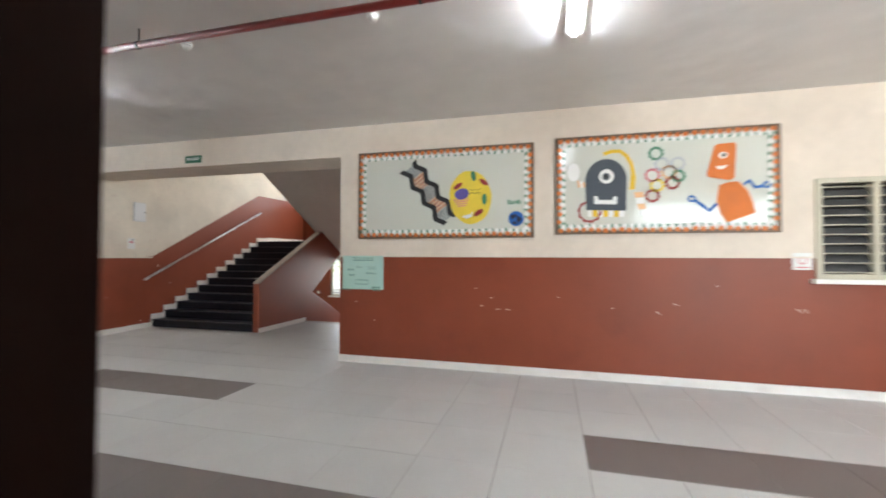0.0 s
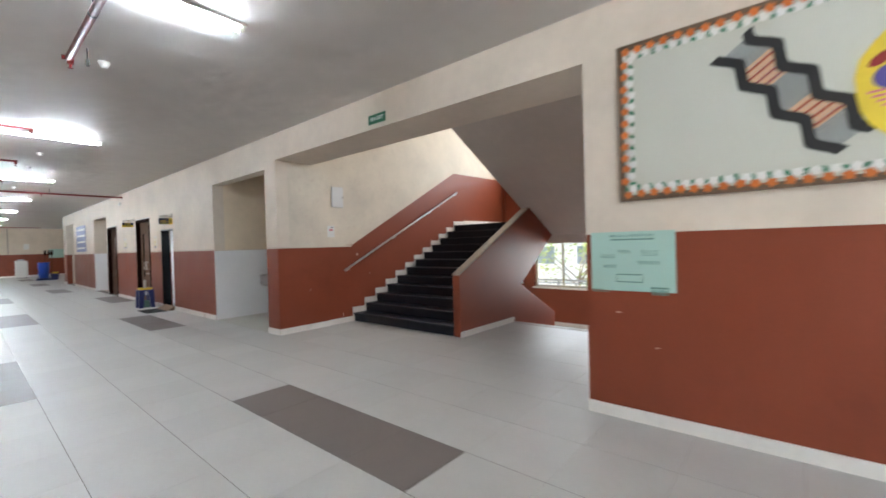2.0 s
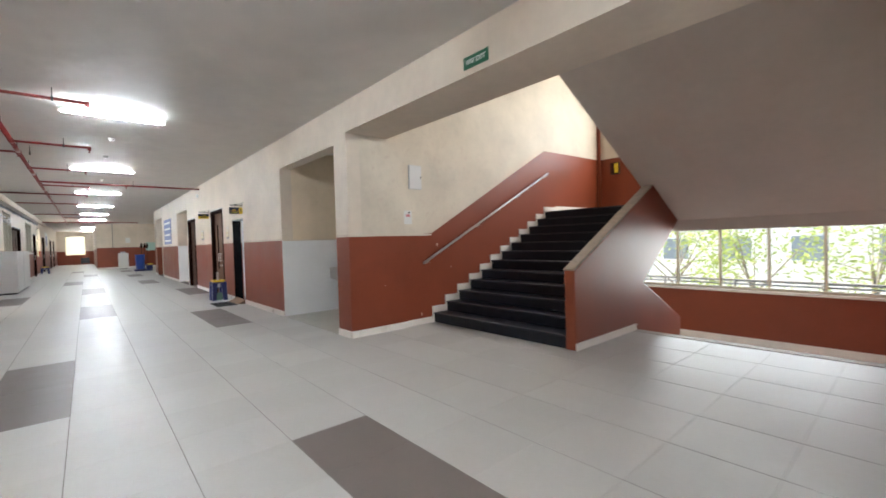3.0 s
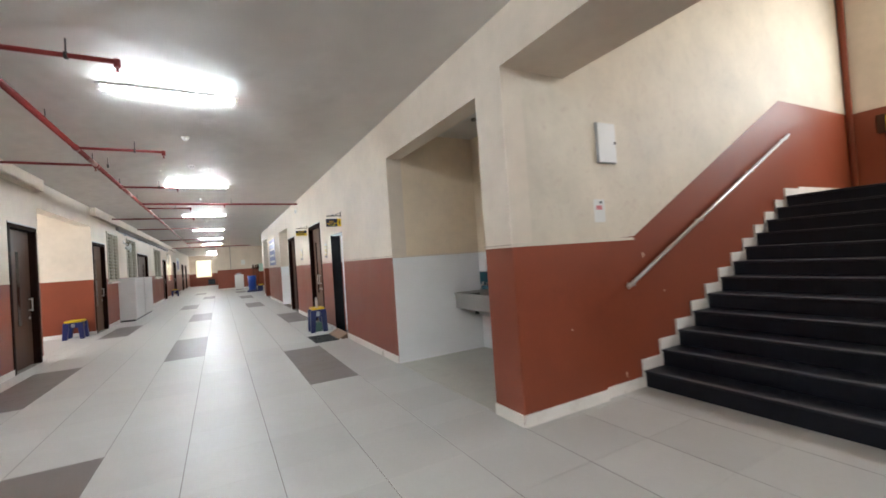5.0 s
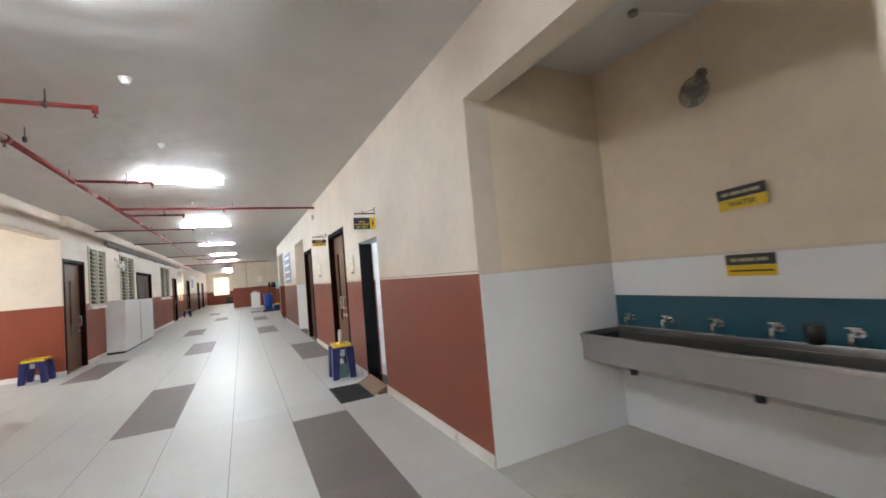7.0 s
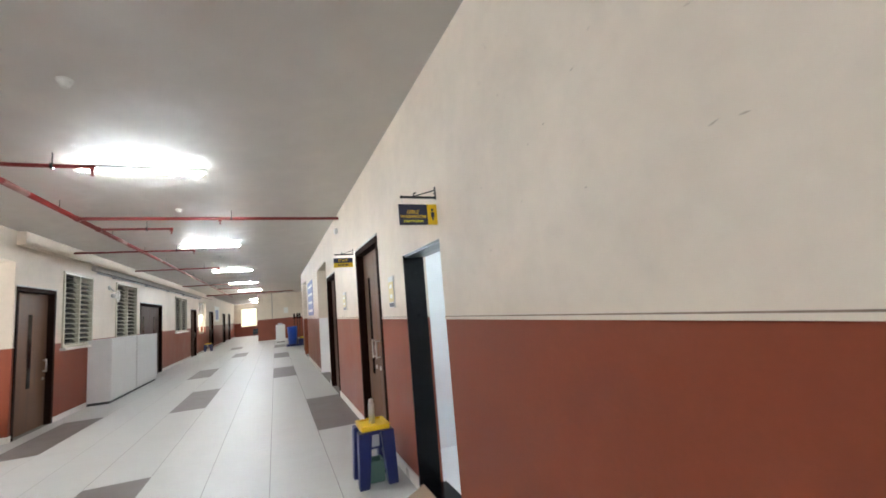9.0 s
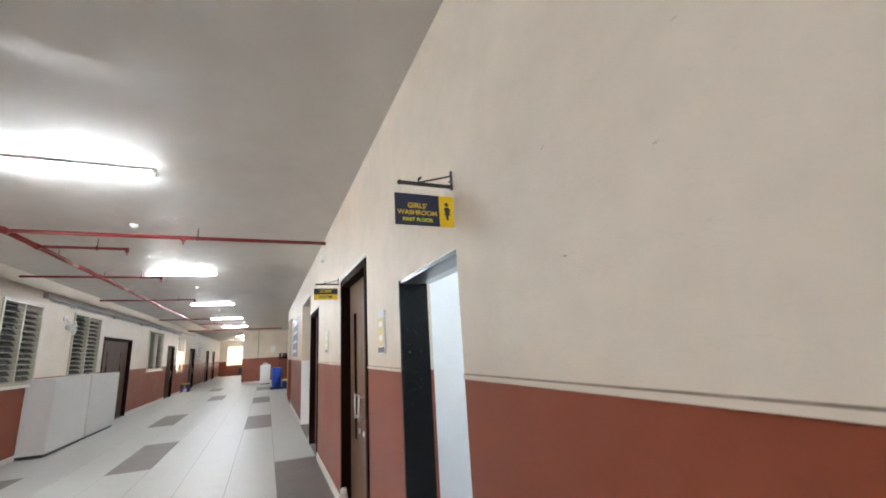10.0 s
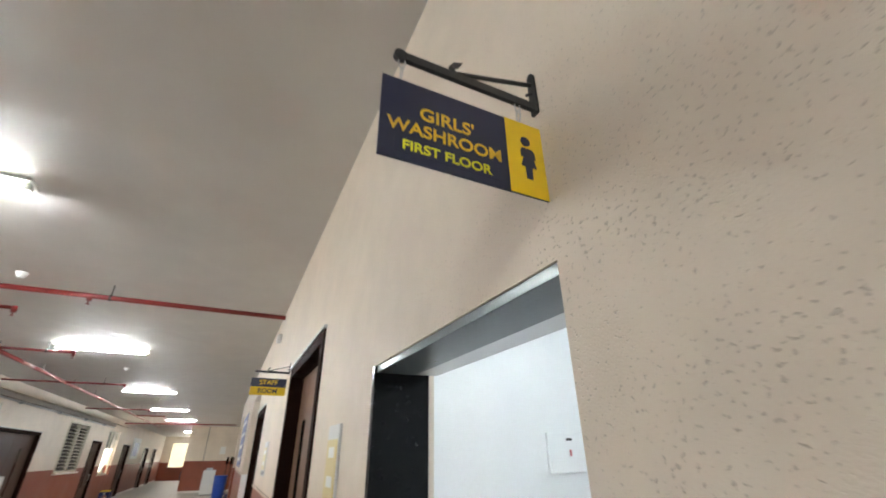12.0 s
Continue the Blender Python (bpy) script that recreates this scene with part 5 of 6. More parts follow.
bx(b, -10.61, -10.578, 6.592, 7.005, 0.86, 0.9)
part("rim", bevelled(b, 0.008, 2), TROUGH, wt2, "folded steel rim")
b = bmesh.new()
prism(b, [(6.592, 0.70), (7.005, 0.66), (7.005, 0.675), (6.592, 0.715)], "x", -10.578, -8.302)
part("basin", b, TROUGHD, wt2, "trough floor of steel darkened for inner shade")
part("basin_back", box_bm(-10.578, -8.302, 6.99, 7.005, 0.675, 0.86), TROUGH, wt2)
part("basin_front", box_bm(-10.578, -8.302, 6.586, 6.592, 0.70, 0.86), TROUGHD, wt2)
part("basin_end", box_bm(-10.58, -10.574, 6.592, 7.005, 0.67, 0.86), TROUGHD, wt2)
for x in (-10.17, -9.29):
    b = bmesh.new()
    rod(b, (x, 6.66, 0.60), (x, 6.66, 0.65), 0.03, 14)
    part("drain_outlet", b, BLACK, wt2)
for k, x in enumerate((-10.43, -10.08, -9.69, -9.32, -8.94, -8.56)):
    tp = thing("tap", "chrome lever tap on the tiled splashback", "tap", (x, 7.04, 0.95), "wash trough taps")
    b = bmesh.new()
    rod(b, (x, 7.04, 0.985), (x, 6.93, 0.985), 0.013, 12)
    rod(b, (x, 6.935, 0.99), (x, 6.925, 0.93), 0.011, 12)
    rod(b, (x, 7.042, 0.985), (x, 7.03, 0.985), 0.026, 16)
    part("spout", b, CHROME, tp, smooth=True)
    b = bmesh.new()
    rod(b, (x, 6.97, 0.99), (x, 6.97, 1.02), 0.011, 10)
    rod(b, (x - 0.035, 6.97, 1.022), (x + 0.035, 6.97, 1.022), 0.007, 8)
    part("lever", b, CHROME, tp, smooth=True)
sc = thing("soap_cup", "dark plastic cup standing on the trough's back rim", "cup", (-9.02, 6.95, 0.905))
b = bmesh.new()
rod(b, (-9.14, 7.02, 0.9055), (-9.14, 7.02, 1.02), 0.04, 16, 0.045)
part("cup", b, BLACK, sc, smooth=True)
# tiled faces: white below, a teal band above the trough
solid("splashback_band", box_bm(-10.61, -8.3, 7.036, 7.05, 0.905, 1.18), TEAL, "teal glazed tile band behind the taps", "wall tiles", kind="structure")
solid("niche_tiles_back", box_bm(-10.61, -8.3, 7.034, 7.05, 1.183, 1.478), WHITET, "white glazed tiles above the teal band", "wall tiles", kind="structure")
solid("niche_tiles_low", box_bm(-10.61, -8.3, 7.03, 7.05, 0.0, 0.72), WHITET, "white glazed tiles below the trough", "wall tiles", kind="structure")
solid("niche_ledge", box_bm(-10.61, -8.3, 7.03, 7.05, 1.48, 1.50), CREAM, "thin ledge over the niche tiles", "trim", kind="structure")
solid("niche_ledge_side", box_bm(-10.62, -10.608, NY + 0.002, 7.03, 1.481, 1.50), CREAM, "thin ledge over the niche tiles", "trim", kind="structure")
for z0, tilt, lab in ((1.79, 3.0, "black and yellow water notice stuck on the niche wall"), (1.325, 0.0, "black and yellow notice stuck on the white tiles")):
    wsg = thing("water_notice", lab, "sign", (-9.445, 7.03, z0))
    wsg.rotation_euler = (0, radians(-tilt), 0)
    part("black_field", box_bm(-9.6, -9.29, 7.026, 7.0295, z0 + 0.075, z0 + 0.15), BLACK, wsg)
    part("yellow_field", box_bm(-9.6, -9.29, 7.026, 7.0295, z0, z0 + 0.073), YELV, wsg)
    for k, (u, w) in enumerate(((0.03, 0.05), (0.09, 0.07), (0.17, 0.035), (0.212, 0.06)) if tilt else ((0.035, 0.04), (0.085, 0.1), (0.195, 0.07))):
        part("print", box_bm(-9.6 + u, -9.6 + u + w, 7.025, 7.026, z0 + 0.1, z0 + 0.122), DIMP, wsg)
    if tilt:
        text("WATER", 0.05, BLACK, wsg, Matrix.Translation((-9.445, 7.0255, z0 + 0.036)) @ pose(0, 0, 0, 90, 0, 0), bold=0.001)
    else:
        part("small_print", box_bm(-9.58, -9.31, 7.025, 7.026, z0 + 0.03, z0 + 0.042), BLACK, wsg)


def wall_fan(x, y, z, side, label, paint=None):
    paint = paint or GREYF
    f = thing("wall_fan", label, "fan", (x, y, z))
    s = side
    b = bmesh.new()
    rod(b, (x, y, z + 0.22), (x, y - s * 0.03, z + 0.22), 0.06, 16)
    rod(b, (x, y - s * 0.02, z + 0.22), (x, y - s * 0.12, z + 0.12), 0.018, 10)
    part("bracket", b, paint, f, smooth=True)
    b = bmesh.new()
    rod(b, (x, y - s * 0.06, z + 0.02), (x, y - s * 0.17, z), 0.055, 18, 0.07)
    part("motor", b, paint, f, smooth=True)
    c = Vector((x, y - s * 0.2, z))
    b = bmesh.new()
    for r in (0.03, 0.05, 0.07, 0.09, 0.11, 0.13, 0.155):
        for k in range(24):
            a, e = 2 * math.pi * k / 24, 2 * math.pi * (k + 1) / 24
            off = s * 0.04 * (1 - (r / 0.155) ** 2)
            rod(b, c + Vector((r * math.cos(a), -off, r * math.sin(a))), c + Vector((r * math.cos(e), -off, r * math.sin(e))), 0.003 if r < 0.15 else 0.008, 5)
    for k in range(40):
        a = 2 * math.pi * k / 40
        rod(b, c + Vector((0.02 * math.cos(a), -s * 0.04, 0.02 * math.sin(a))), c + Vector((0.155 * math.cos(a), 0, 0.155 * math.sin(a))), 0.003, 5)
    part("guard", b, paint, f)
    for k in range(3):
        a = 2 * math.pi * k / 3 + 0.4
        b = bmesh.new()
        u, v = Vector((math.cos(a), 0, math.sin(a))), Vector((-math.sin(a), 0.25, math.cos(a)))
        vs = [b.verts.new(c + p) for p in (u * 0.03 - v * 0.02, u * 0.03 + v * 0.02, u * 0.14 + v * 0.05, u * 0.145 - v * 0.035)]
        b.faces.new(vs)
        bmesh.ops.solidify(b, geom=list(b.faces), thickness=0.003)
        part("blade", b, paint, f)
    return f


nf = wall_fan(-9.62, 7.05, 2.665, 1, "grey wall fan above the wash trough")
nf.scale = (0.68, 0.62, 0.68)
cb = thing("fan_conduit", "thin white conduit from the niche ceiling to the fan", "conduit", (-9.62, 7.05, 2.85))
b = bmesh.new()
rod(b, (-9.62, 7.041, 2.84), (-9.62, 7.041, 3.262), 0.008, 8)
part("drop", b, WPLAST, cb)
b = bmesh.new()
rod(b, (-9.62, 7.041, 3.262), (-9.75, 6.55, 3.262), 0.008, 8)
part("ceiling_run", b, WPLAST, cb)
b = bmesh.new()
rod(b, (-9.75, 6.55, 3.24), (-9.75, 6.55, 3.27), 0.035, 14)
part("junction_box", b, GREYF, cb)
wall_fan(-23.75, SY, 2.55, -1, "pale wall fan between the louvre windows", WPLAST)


# ---------------------------------------------------------------- loose things along the corridor
def step_stool(x, y, h, w, label, group="step stools"):
    s = thing("step_stool", label, "stool", (x, y, 0), group)
    t = bmesh.new()
    bx(t, -w / 2, w / 2, -w * 0.42, w * 0.42, h - 0.035, h)
    part("seat", bevelled(t, 0.012, 3), YELP, s, "yellow moulded top", own=True)
    rim = bmesh.new()
    for a, b_, c, d in ((-w / 2, w / 2, -w * 0.42, -w * 0.42 + 0.03), (-w / 2, w / 2, w * 0.42 - 0.03, w * 0.42), (-w / 2, -w / 2 + 0.03, -w * 0.39, w * 0.39), (w / 2 - 0.03, w / 2, -w * 0.39, w * 0.39)):
        bx(rim, a, b_, c, d, h, h + 0.012)
    part("raised_rim", rim, YELP, s, own=True)
    for sx_ in (-1, 1):
        for sy_ in (-1, 1):
            b = bmesh.new()
            x0, y0, x1, y1 = sx_ * w * 0.40, sy_ * w * 0.32, sx_ * w * 0.46, sy_ * w * 0.42
            v = []
            for (cx, cy, z, r) in ((x0, y0, h - 0.035, 0.062), (x1, y1, 0.0, 0.046)):
                v.append([b.verts.new((cx + p * r, cy + q * r, z)) for p, q in ((-1, -1), (1, -1), (1, 1), (-1, 1))])
            b.faces.new(v[0])
            b.faces.new(v[1][::-1])
            for k in range(4):
                b.faces.new([v[0][k], v[1][k], v[1][(k + 1) % 4], v[0][(k + 1) % 4]])
            bmesh.ops.recalc_face_normals(b, faces=b.faces)
            part("leg", bevelled(b, 0.006, 1), BLUEP, s, own=True)
    for a, b_, c, d in ((-w * 0.4, w * 0.4, -w * 0.38, -w * 0.34), (-w * 0.4, w * 0.4, w * 0.34, w * 0.38), (-w * 0.44, -w * 0.40, -w * 0.3, w * 0.3), (w * 0.40, w * 0.44, -w * 0.3, w * 0.3)):
        k = bmesh.new()
        bx(k, a, b_, c, d, h * 0.62, h - 0.036)
        part("apron", k, BLUEP, s, own=True)
    k = bmesh.new()
    bx(k, w * 0.441, w * 0.446, -0.045, 0.03, h * 0.66, h * 0.86)
    part("sticker", k, GREYL, s, own=True)
    return s


step_stool(-14.6, 5.3, 0.52, 0.32, "navy plastic step stool with a yellow top by the washroom")
step_stool(-19.15, 0.12, 0.46, 0.42, "navy plastic step stool with a yellow top in the recess")
step_stool(-39.5, 0.66, 0.45, 0.42, "navy plastic step stool far along the corridor")
tr = thing("plastic_tray", "pale green plastic tray standing under the step stool", "tray", (-14.6, 5.3, 0))
part("base", box_bm(-14.68, -14.52, 5.22, 5.38, 0.001, 0.012, 0.003), GREENP, tr)
for x0, x1, y0, y1 in ((-14.53, -14.52, 5.22, 5.38), (-14.68, -14.67, 5.22, 5.38), (-14.67, -14.53, 5.22, 5.23), (-14.67, -14.53, 5.37, 5.38)):
    part("side", box_bm(x0, x1, y0, y1, 0.012, 0.19, 0.002), GREENP, tr)
fk = thing("steel_flask", "tall steel flask standing on the step stool", "flask", (-14.6, 5.3, 0.5))
b = bmesh.new()
rod(b, (-14.6, 5.3, 0.501), (-14.6, 5.3, 0.70), 0.03, 18)
part("body", b, STEEL, fk, smooth=True)
b = bmesh.new()
rod(b, (-14.6, 5.3, 0.70), (-14.6, 5.3, 0.745), 0.026, 18, 0.02)
part("cap", b, STEEL, fk, smooth=True)
dm = thing("door_mat", "black ribbed rubber mat before the washroom", "mat", (-13.55, 5.2, 0))
part("mat_base", box_bm(-13.98, -13.15, 4.965, 5.40, 0.001, 0.010, 0.003), RUBBER, dm)
b = bmesh.new()
for k in range(26):
    bx(b, -13.95 + k * 0.031, -13.935 + k * 0.031, 4.99, 5.375, 0.010, 0.014)
part("ribs", b, RUBBER, dm)
cb = thing("cardboard_ramp", "brown cardboard sheet leaning on the washroom threshold", "cardboard", (-13.6, 5.5, 0))
b = bmesh.new()
prism(b, [(5.40, 0.002), (5.40, 0.012), (5.585, 0.105), (5.59, 0.095)], "x", -14.0, -13.19)
part("sheet", b, CARD, cb)
b = bmesh.new()
prism(b, [(5.46, 0.0), (5.588, 0.0), (5.588, 0.09), (5.46, 0.028)], "x", -13.99, -13.2)
part("block", b, BORDB, cb, "dark wedge under the cardboard")


def cupboard(x0, x1, h):
    c = thing("low_cupboard", "white laminate cupboard standing against the corridor wall", "cupboard", ((x0 + x1) / 2, SY + 0.25, 0), "white cupboards")
    y0, y1 = SY + 0.02, SY + 0.46
    part("body", box_bm(x0, x1, y0, y1, 0.06, h - 0.02, 0.004), WPANEL, c)
    part("top", box_bm(x0 - 0.01, x1 + 0.01, y0, y1 + 0.012, h - 0.02, h + 0.005, 0.004), WPANEL, c)
    part("plinth", box_bm(x0 + 0.02, x1 - 0.02, y0, y1 - 0.03, 0, 0.06), BLACK, c)
    xm = (x0 + x1) / 2
    for a, b_ in ((x0 + 0.006, xm - 0.002), (xm + 0.002, x1 - 0.006)):
        part("door", box_bm(a, b_, y1, y1 + 0.016, 0.075, h - 0.03, 0.002), WPANEL, c)


cupboard(-24.3, -22.45, 1.46)
cupboard(-26.45, -24.38, 1.46)

pb = thing("wall_poster", "tall blue and white poster on the corridor wall", "poster", (-25.3, NY, 1.6))
part("sheet", box_bm(-26.4, -24.3, NY - 0.012, NY - 0.001, 1.6, 2.75, 0.002), POSTB, pb)
for k in range(4):
    part("print", box_bm(-26.2, -24.5, NY - 0.014, NY - 0.012, 1.72 + 0.27 * k, 1.80 + 0.27 * k), WPAP, pb)
p3 = thing("wall_poster", "blue and white poster between the far doors", "poster", (-46.2, SY, 1.7))
part("sheet", box_bm(-46.9, -44.2, SY + 0.001, SY + 0.012, 1.75, 2.85, 0.002), WPAP, p3)
part("print", box_bm(-46.4, -44.7, SY + 0.012, SY + 0.014, 1.9, 2.6), POSTB, p3)
gp = thing("wall_poster", "pale green chart on the lobby wall", "poster", (-33.0, 8.98, 1.2))
part("sheet", box_bm(-43.19, -43.18, 6.35, 7.4, 1.3, 1.95, 0.001), MINT, gp)

# far lobby: drum, trolley, cabinet, mops, seat
dr = thing("blue_drum", "blue plastic drum with a dark lid in the lobby", "drum", (-35.6, 5.33, 0))
b = bmesh.new()
rod(b, (-35.6, 5.33, 0.12), (-35.6, 5.33, 1.06), 0.22, 24, 0.26)
part("barrel", b, BLUED, dr, smooth=True)
for z in (0.35, 0.75, 1.03):
    b = bmesh.new()
    rod(b, (-35.6, 5.33, z), (-35.6, 5.33, z + 0.04), 0.27, 24)
    part("hoop", b, BLUED, dr)
part("skid", box_bm(-35.95, -35.3, 5.0, 5.95, 0.0, 0.12, 0.01), BLUEP, dr)
mp = thing("mop_bucket", "low blue mop bucket with a yellow wringer", "bucket", (-35.4, 5.85, 0.12))
part("bucket", box_bm(-35.7, -35.3, 5.62, 5.97, 0.12, 0.38, 0.03), BLUEP, mp)
part("wringer", box_bm(-35.68, -35.4, 5.72, 5.97, 0.38, 0.47, 0.02), YELP, mp)
for k, (x, y) in enumerate(((-36.2, 5.45), (-36.3, 5.62), (-36.1, 5.74))):
    m_ = thing("mop", "brown-handled mop standing in the lobby", "mop", (x, y, 0), "lobby mops")
    b = bmesh.new()
    rod(b, (x, y, 0.2), (x - 0.05, y + 0.03, 1.55), 0.018, 10)
    part("handle", b, DOORW, m_, smooth=True)
    b = bmesh.new()
    rod(b, (x - 0.05, y + 0.03, 1.5), (x - 0.06, y + 0.035, 1.8), 0.07, 14, 0.05)
    part("mop_head", b, FRAMEW, m_)
    b = bmesh.new()
    rod(b, (x, y, 0.0), (x, y, 0.2), 0.05, 12, 0.03)
    part("foot", b, BLACK, m_)
wc = thing("white_cabinet", "small white cabinet against the far wall", "cabinet", (-41.0, 4.77, 0))
part("body", box_bm(-41.3, -40.8, 4.47, 5.06, 0.04, 1.16, 0.008), WPANEL, wc)
part("door", box_bm(-40.8, -40.785, 4.5, 5.03, 0.08, 1.1, 0.003), WPANEL, wc)
part("plinth", box_bm(-41.28, -40.83, 4.5, 5.03, 0, 0.04), BLACK, wc)
part("tray", box_bm(-41.2, -40.9, 4.6, 4.9, 1.161, 1.27, 0.01), GREYL, thing("steel_pot", "grey pot on the white cabinet", "pot", (-41.05, 4.75, 1.16)))
pn = thing("paper_notice", "white sheet stuck on the far wall", "notice", (-43.2, 5.2, 1.9))
part("sheet", box_bm(-43.198, -43.19, 5.05, 5.35, 1.95, 2.35), WPAP, pn)
cd = bmesh.new()
rod(cd, (-43.17, 4.27, 1.6), (-43.17, 4.27, H), 0.02, 8)
solid("wall_conduit", cd, GREYF, "dark conduit running up the far wall", "conduit")
sf = thing("bench_seat", "dark upholstered bench under the end window", "bench", (-59, 2.6, 0))
part("seat", box_bm(-59.4, -58.7, 2.25, 2.95, 0.15, 0.45, 0.04), SOFA, sf)
part("backrest", box_bm(-59.5, -59.3, 2.25, 2.95, 0.4, 0.72, 0.04), SOFA, sf)
for y in (2.33, 2.87):
    for x in (-59.35, -58.78):
        part("leg", box_bm(x - 0.03, x + 0.03, y - 0.03, y + 0.03, 0, 0.15), BLACK, sf)
dq = door("door_11", -33.9, -32.6, 9.0, -0.05, 2.4, "dark door on the lobby wall", 1, 1)


# ---------------------------------------------------------------- trees outside the stair window
def tree(x, y, h, spread, seed, n):
    rnd = random.Random(seed)
    t = thing("tree", "sunlit leafy tree outside the stair window", "tree", (x, y, -4.0), "trees outside")
    b = bmesh.new()
    top = Vector((x + rnd.uniform(-0.2, 0.2), y, -4.0 + h * 0.55))
    rod(b, (x, y, -4.0), top, 0.1, 10, 0.06)
    tips = []
    for k in range(9):
        a = rnd.uniform(0, 6.28)
        tip = top + Vector((math.cos(a) * spread * rnd.uniform(0.4, 0.9), math.sin(a) * spread * rnd.uniform(0.4, 0.9), h * rnd.uniform(-0.12, 0.4)))
        rod(b, top - Vector((0, 0, rnd.uniform(0, h * 0.2))), tip, 0.035, 7, 0.01)
        tips.append(tip)
    part("trunk", b, BARK, t)
    vs, fs = [], []
    for k in range(n):
        c = rnd.choice(tips) + Vector((rnd.gauss(0, spread * 0.28), rnd.gauss(0, spread * 0.28), rnd.gauss(0, h * 0.1)))
        u = Vector((rnd.gauss(0, 1), rnd.gauss(0, 1), rnd.gauss(0, 0.5))).normalized() * rnd.uniform(0.06, 0.13)
        w = u.cross(Vector((rnd.gauss(0, 1), rnd.gauss(0, 1), rnd.gauss(0, 1)))).normalized() * rnd.uniform(0.03, 0.05)
        i = len(vs)
        vs += [c - u - Vector((x, y, -4.0)), c + w - Vector((x, y, -4.0)), c + u - Vector((x, y, -4.0)), c - w - Vector((x, y, -4.0))]
        fs.append((i, i + 1, i + 2, i + 3))
    me = bpy.data.meshes.new("crown")
    me.from_pydata([tuple(v) for v in vs], [], fs)
    me.materials.append(LEAF)
    cr = new("crown", me)
    cr.parent = t


for k, (x, y, h, sp) in enumerate(((-9.5, 22.5, 7.0, 2.0), (-6.2, 20.0, 6.6, 2.0), (-3.4, 23.0, 7.2, 2.3), (-0.6, 20.5, 6.8, 2.0))):
    tree(x, y, h, sp, 11 + k, 1500)
hs = thing("house", "pale house beyond the trees", "house", (-6, 40, -4))
part("wall", box_bm(-22, 10, 38, 46, -4.0, 3.2), PALEW, hs)
part("roof", box_bm(-22.5, 10.5, 37.5, 46.5, 3.2, 3.5), GREYP, hs)
for k in range(7):
    w_ = part("window", box_bm(-20 + 4 * k, -18.2 + 4 * k, 37.95, 38.02, -0.6, 1.0), HOUSEG, hs)
    part("sill", box_bm(-20.1 + 4 * k, -18.1 + 4 * k, 37.85, 38.0, -0.7, -0.6), PALEW, w_)
rl = thing("balcony_rail", "grey rail outside the stair window", "rail", (-5, 14.6, -0.2))
for z in (0.14, 0.24):
    b = bmesh.new()
    rod(b, (-9, 14.6, z), (0, 14.6, z), 0.02, 8)
    part("bar", b, GREYF, rl)
for k in range(6):
    b = bmesh.new()
    rod(b, (-8.6 + 1.6 * k, 14.6, -4.0), (-8.6 + 1.6 * k, 14.6, 0.26), 0.03, 8)
    part("post", b, GREYF, rl)

# ---------------------------------------------------------------- floor: tiles set in grout
bm = bmesh.new()
for a, b_, c, d in ((WEST, EAST, SY - 0.25, NY + 0.24), (-7.95, -2.55, NY + 0.24, 8.76), (-19.5, -15.75, -4.0, SY - 0.25), (-43.2, -30.2, NY + 0.24, 9.0)):
    bx(bm, a, b_, c, d, -0.12, -0.0025)
floor = solid("floor", bm, GROUT, "large cream floor tiles with brown tile strips", "floor", kind="structure")
solid("niche_floor", box_bm(-10.62, -8.3, NY + 0.002, 7.05, -0.1, 0.002), CEMENT, "grey cement floor of the niche", "floor", kind="structure")

P, JOINT = 0.608, 0.0028
SPLIT = -2.965 - 9 * P
tile_cache = {}


def tile_mesh(w, d, material):
    key = (round(w, 3), round(d, 3), material.name)
    if key not in tile_cache:
        e, g = 0.0018, 0.0007
        me = bpy.data.meshes.new("tile")
        vs = [(0, 0, -0.004), (w, 0, -0.004), (w, d, -0.004), (0, d, -0.004), (0, 0, -0.0012), (w, 0, -0.0012), (w, d, -0.0012), (0, d, -0.0012), (g, e, 0), (w - g, e, 0), (w - g, d - e, 0), (g, d - e, 0)]
        fs = [(0, 1, 5, 4), (1, 2, 6, 5), (2, 3, 7, 6), (3, 0, 4, 7), (4, 5, 9, 8), (5, 6, 10, 9), (6, 7, 11, 10), (7, 4, 8, 11), (8, 9, 10, 11)]
        me.from_pydata(vs, [], fs)
        me.materials.append(material)
        tile_cache[key] = me
    return tile_cache[key]


rest = {TILE.name: ([], []), BROWN.name: ([], [])}
near_count = 0


def lay(x0, x1, y0, y1, material, near):
    global near_count
    jx, jy = (JOINT, 0.5 * JOINT) if x0 > -0.6 else (0.35 * JOINT, JOINT)
    x0, x1, y0, y1 = x0 + jx, x1 - jx, y0 + jy, y1 - jy
    if x1 - x0 < 0.02 or y1 - y0 < 0.02:
        return
    me = tile_mesh(x1 - x0, y1 - y0, material)
    if near and near_count < 300:
        near_count += 1
        t = new("tile", me)
        t.parent = floor
        t.location = (x0, y0, random.uniform(-0.0004, 0.0004))
    else:
        vs, fs = rest[material.name]
        k = len(vs)
        vs.extend([(v.co.x + x0, v.co.y + y0, v.co.z) for v in me.vertices])
        fs.extend([[k + i for i in p.vertices] for p in me.polygons])


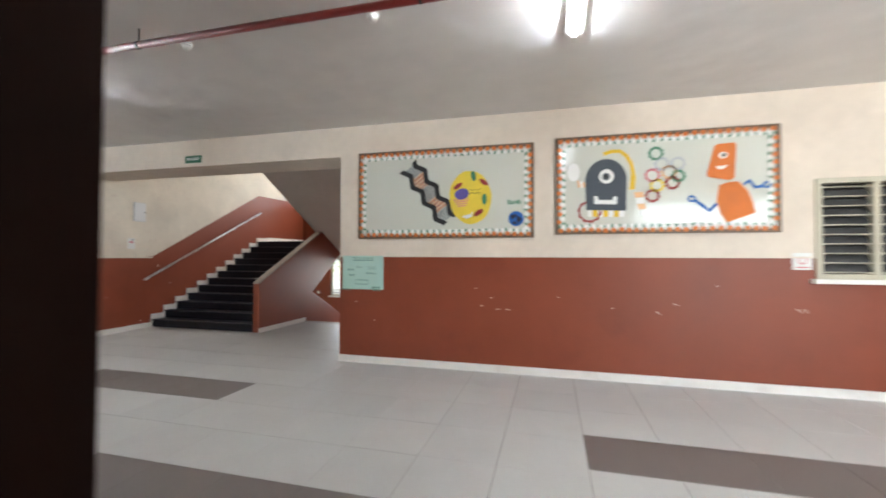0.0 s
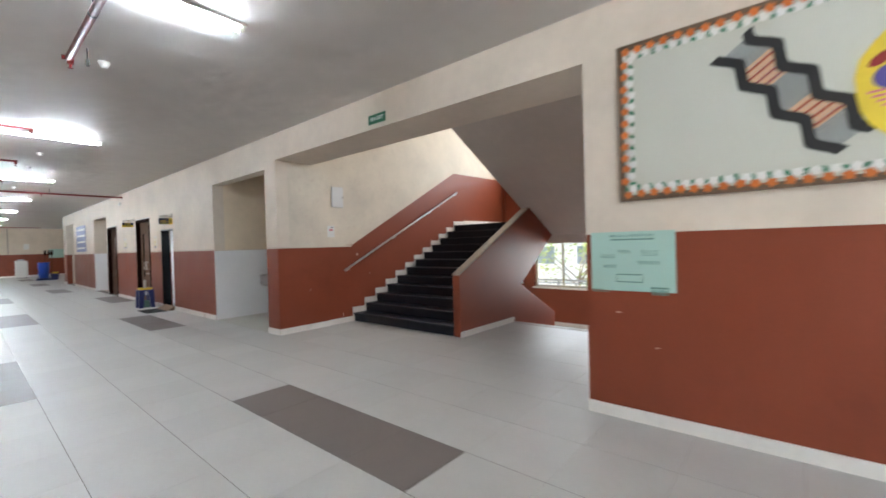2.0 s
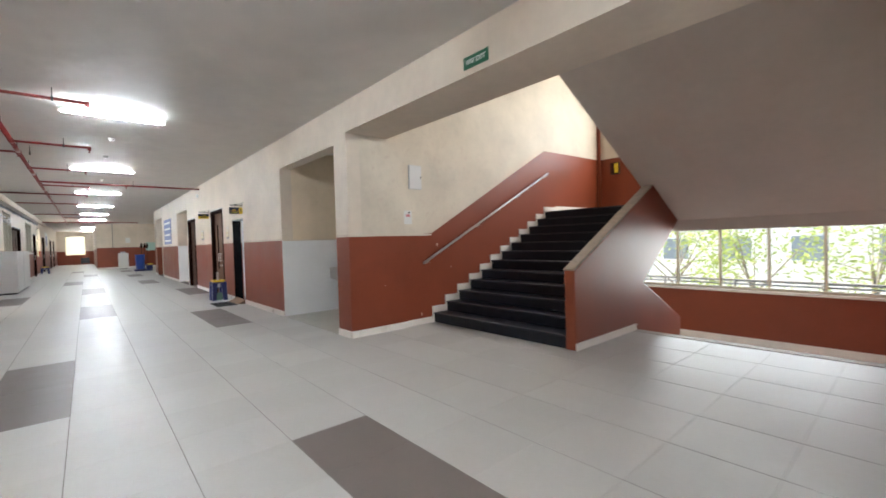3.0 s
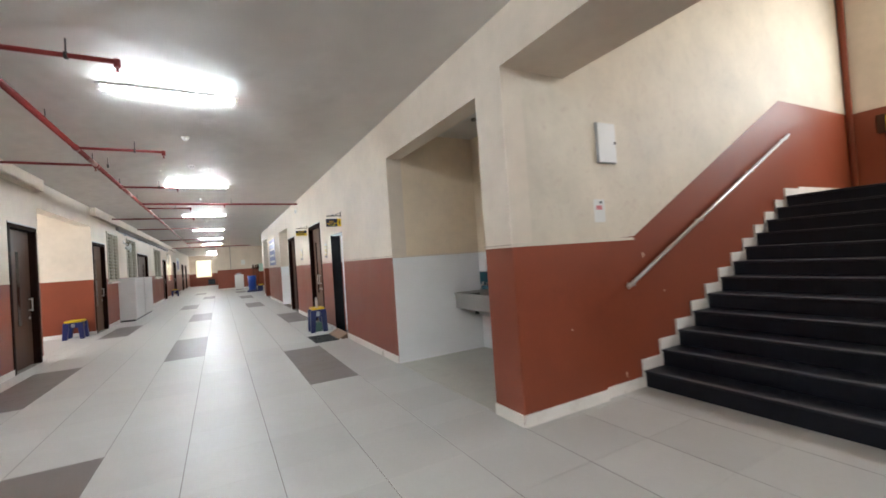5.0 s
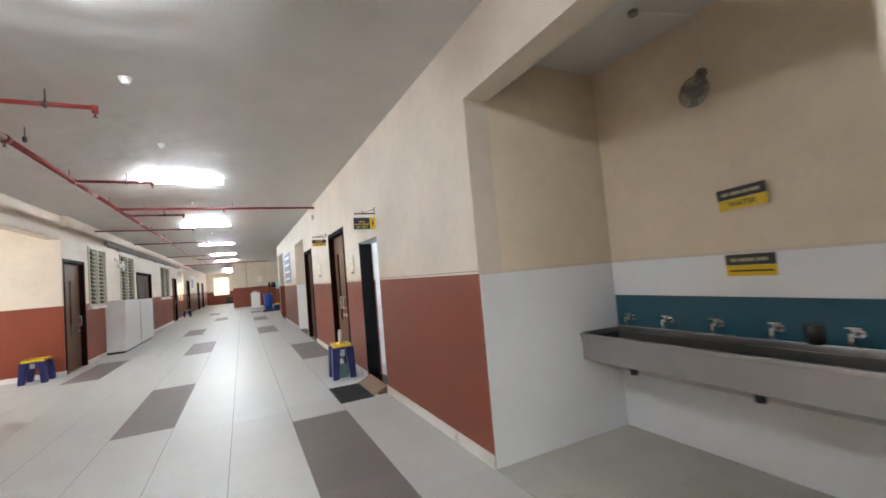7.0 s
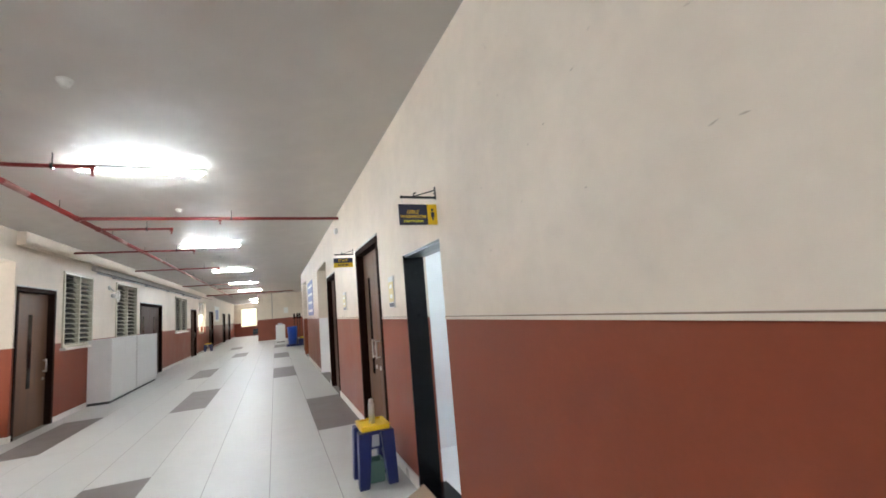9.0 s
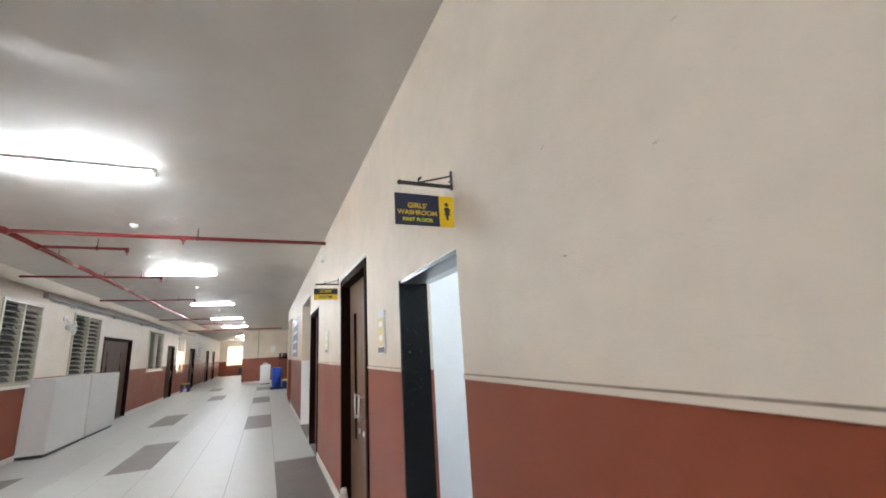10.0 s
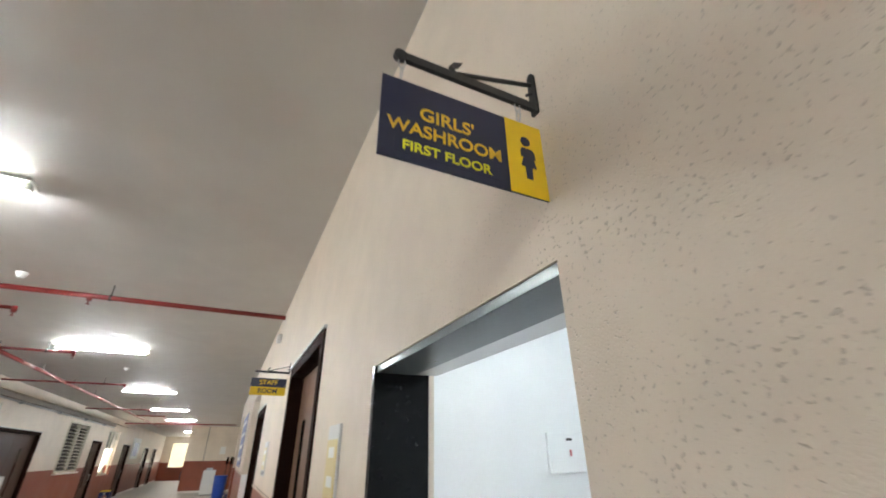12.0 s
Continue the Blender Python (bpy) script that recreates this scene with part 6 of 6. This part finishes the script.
# strips of brown tiles: y0 of the row, x0, x1
STRIPS = [(1.935, -2.95, -0.52), (3.27, 0.73, 3.16), (3.76, -5.40, -2.98),
          (1.935, -9.57, -7.17), (4.365, -12.88, -10.46), (2.545, -16.15, -13.65), (0.72, -14.35, -11.9), (0.72, -20.7, -18.25), (2.545, -22.45, -19.98), (4.97, -19.2, -16.75),
          (4.365, -25.4, -22.97), (1.935, -27.75, -25.3), (4.365, -31.6, -29.15), (2.545, -34.4, -31.95), (4.365, -38.2, -35.7), (1.935, -40.4, -37.95)]
ZONES = [(0.73, EAST, [SY, 0.84, 1.45, 2.055, 2.665, 3.27, 3.88, 4.485, 5.09, 5.6]), (WEST, 0.73, [SY, 0.72, 1.33, 1.935, 2.545, 3.15, 3.76, 4.365, 4.97, 5.6])]
for zx0, zx1, rows in ZONES:
    for y0, y1 in zip(rows, rows[1:]):
        strips = [s for s in STRIPS if abs(s[0] - y0) < 0.01 and zx0 <= s[1] and s[2] <= zx1]
        anchor = strips[0][1] if strips else (0.73 if zx0 > 0 else -2.965)
        split = [SPLIT] if zx0 < SPLIT and not any(s[1] < SPLIT < s[2] for s in strips) else []
        cuts = sorted({zx0, zx1, *split, *[v for s in strips for v in s[1:]]})
        for a, b_ in zip(cuts, cuts[1:]):
            brown = any(s[1] <= a + 1e-6 and s[2] >= b_ - 1e-6 for s in strips)
            if brown:
                xs = [a + (b_ - a) * k / 4 for k in range(5)]
            else:
                start = -2.965 if a >= SPLIT - 1e-6 and a < 0.7 and b_ > -1 else b_ if any(abs(s[1] - b_) < 1e-6 for s in strips) else (a if any(abs(s[2] - a) < 1e-6 for s in strips) else anchor)
                k0, k1 = math.ceil((a - start) / P - 1e-6), math.floor((b_ - start) / P + 1e-6)
                xs = sorted({round(v, 4) for v in [a, b_, *[start + k * P for k in range(k0, k1 + 1)]]})
            xs = [v for v in xs if v in (xs[0], xs[-1]) or min(v - xs[0], xs[-1] - v) > 0.1]
            for u, v in zip(xs, xs[1:]):
                lay(u, v, y0, y1, BROWN if brown else TILE, -13.5 < u < 0.7)
for y0, y1 in ((5.6, 6.188), (6.188, 6.796), (6.796, 7.404), (7.404, 8.012), (8.012, 8.65)):
    xs = [-7.95, *[v for v in (-2.965 - P * k for k in range(9, -1, -1)) if v > -7.9], -2.55]
    for u, v in zip(xs, xs[1:]):
        lay(u, v, y0, y1, TILE, True)
for x0, y0, x1, y1 in ((-19.5, -4.0, -15.75, SY), (-43.2, 5.6, -30.2, 9.0)):
    for i in range(int((x1 - x0) / P) + 1):
        for j in range(int((y1 - y0) / P) + 1):
            lay(x0 + i * P, min(x1, x0 + (i + 1) * P), y0 + j * P, min(y1, y0 + (j + 1) * P), TILE, False)
for material in (TILE, BROWN):
    vs, fs = rest[material.name]
    me = bpy.data.meshes.new("far_tiles")
    me.from_pydata(vs, [], fs)
    me.materials.append(material)
    ob = new("far_tiles", me)
    ob.parent = floor
    tagged(ob, kind="stuff")
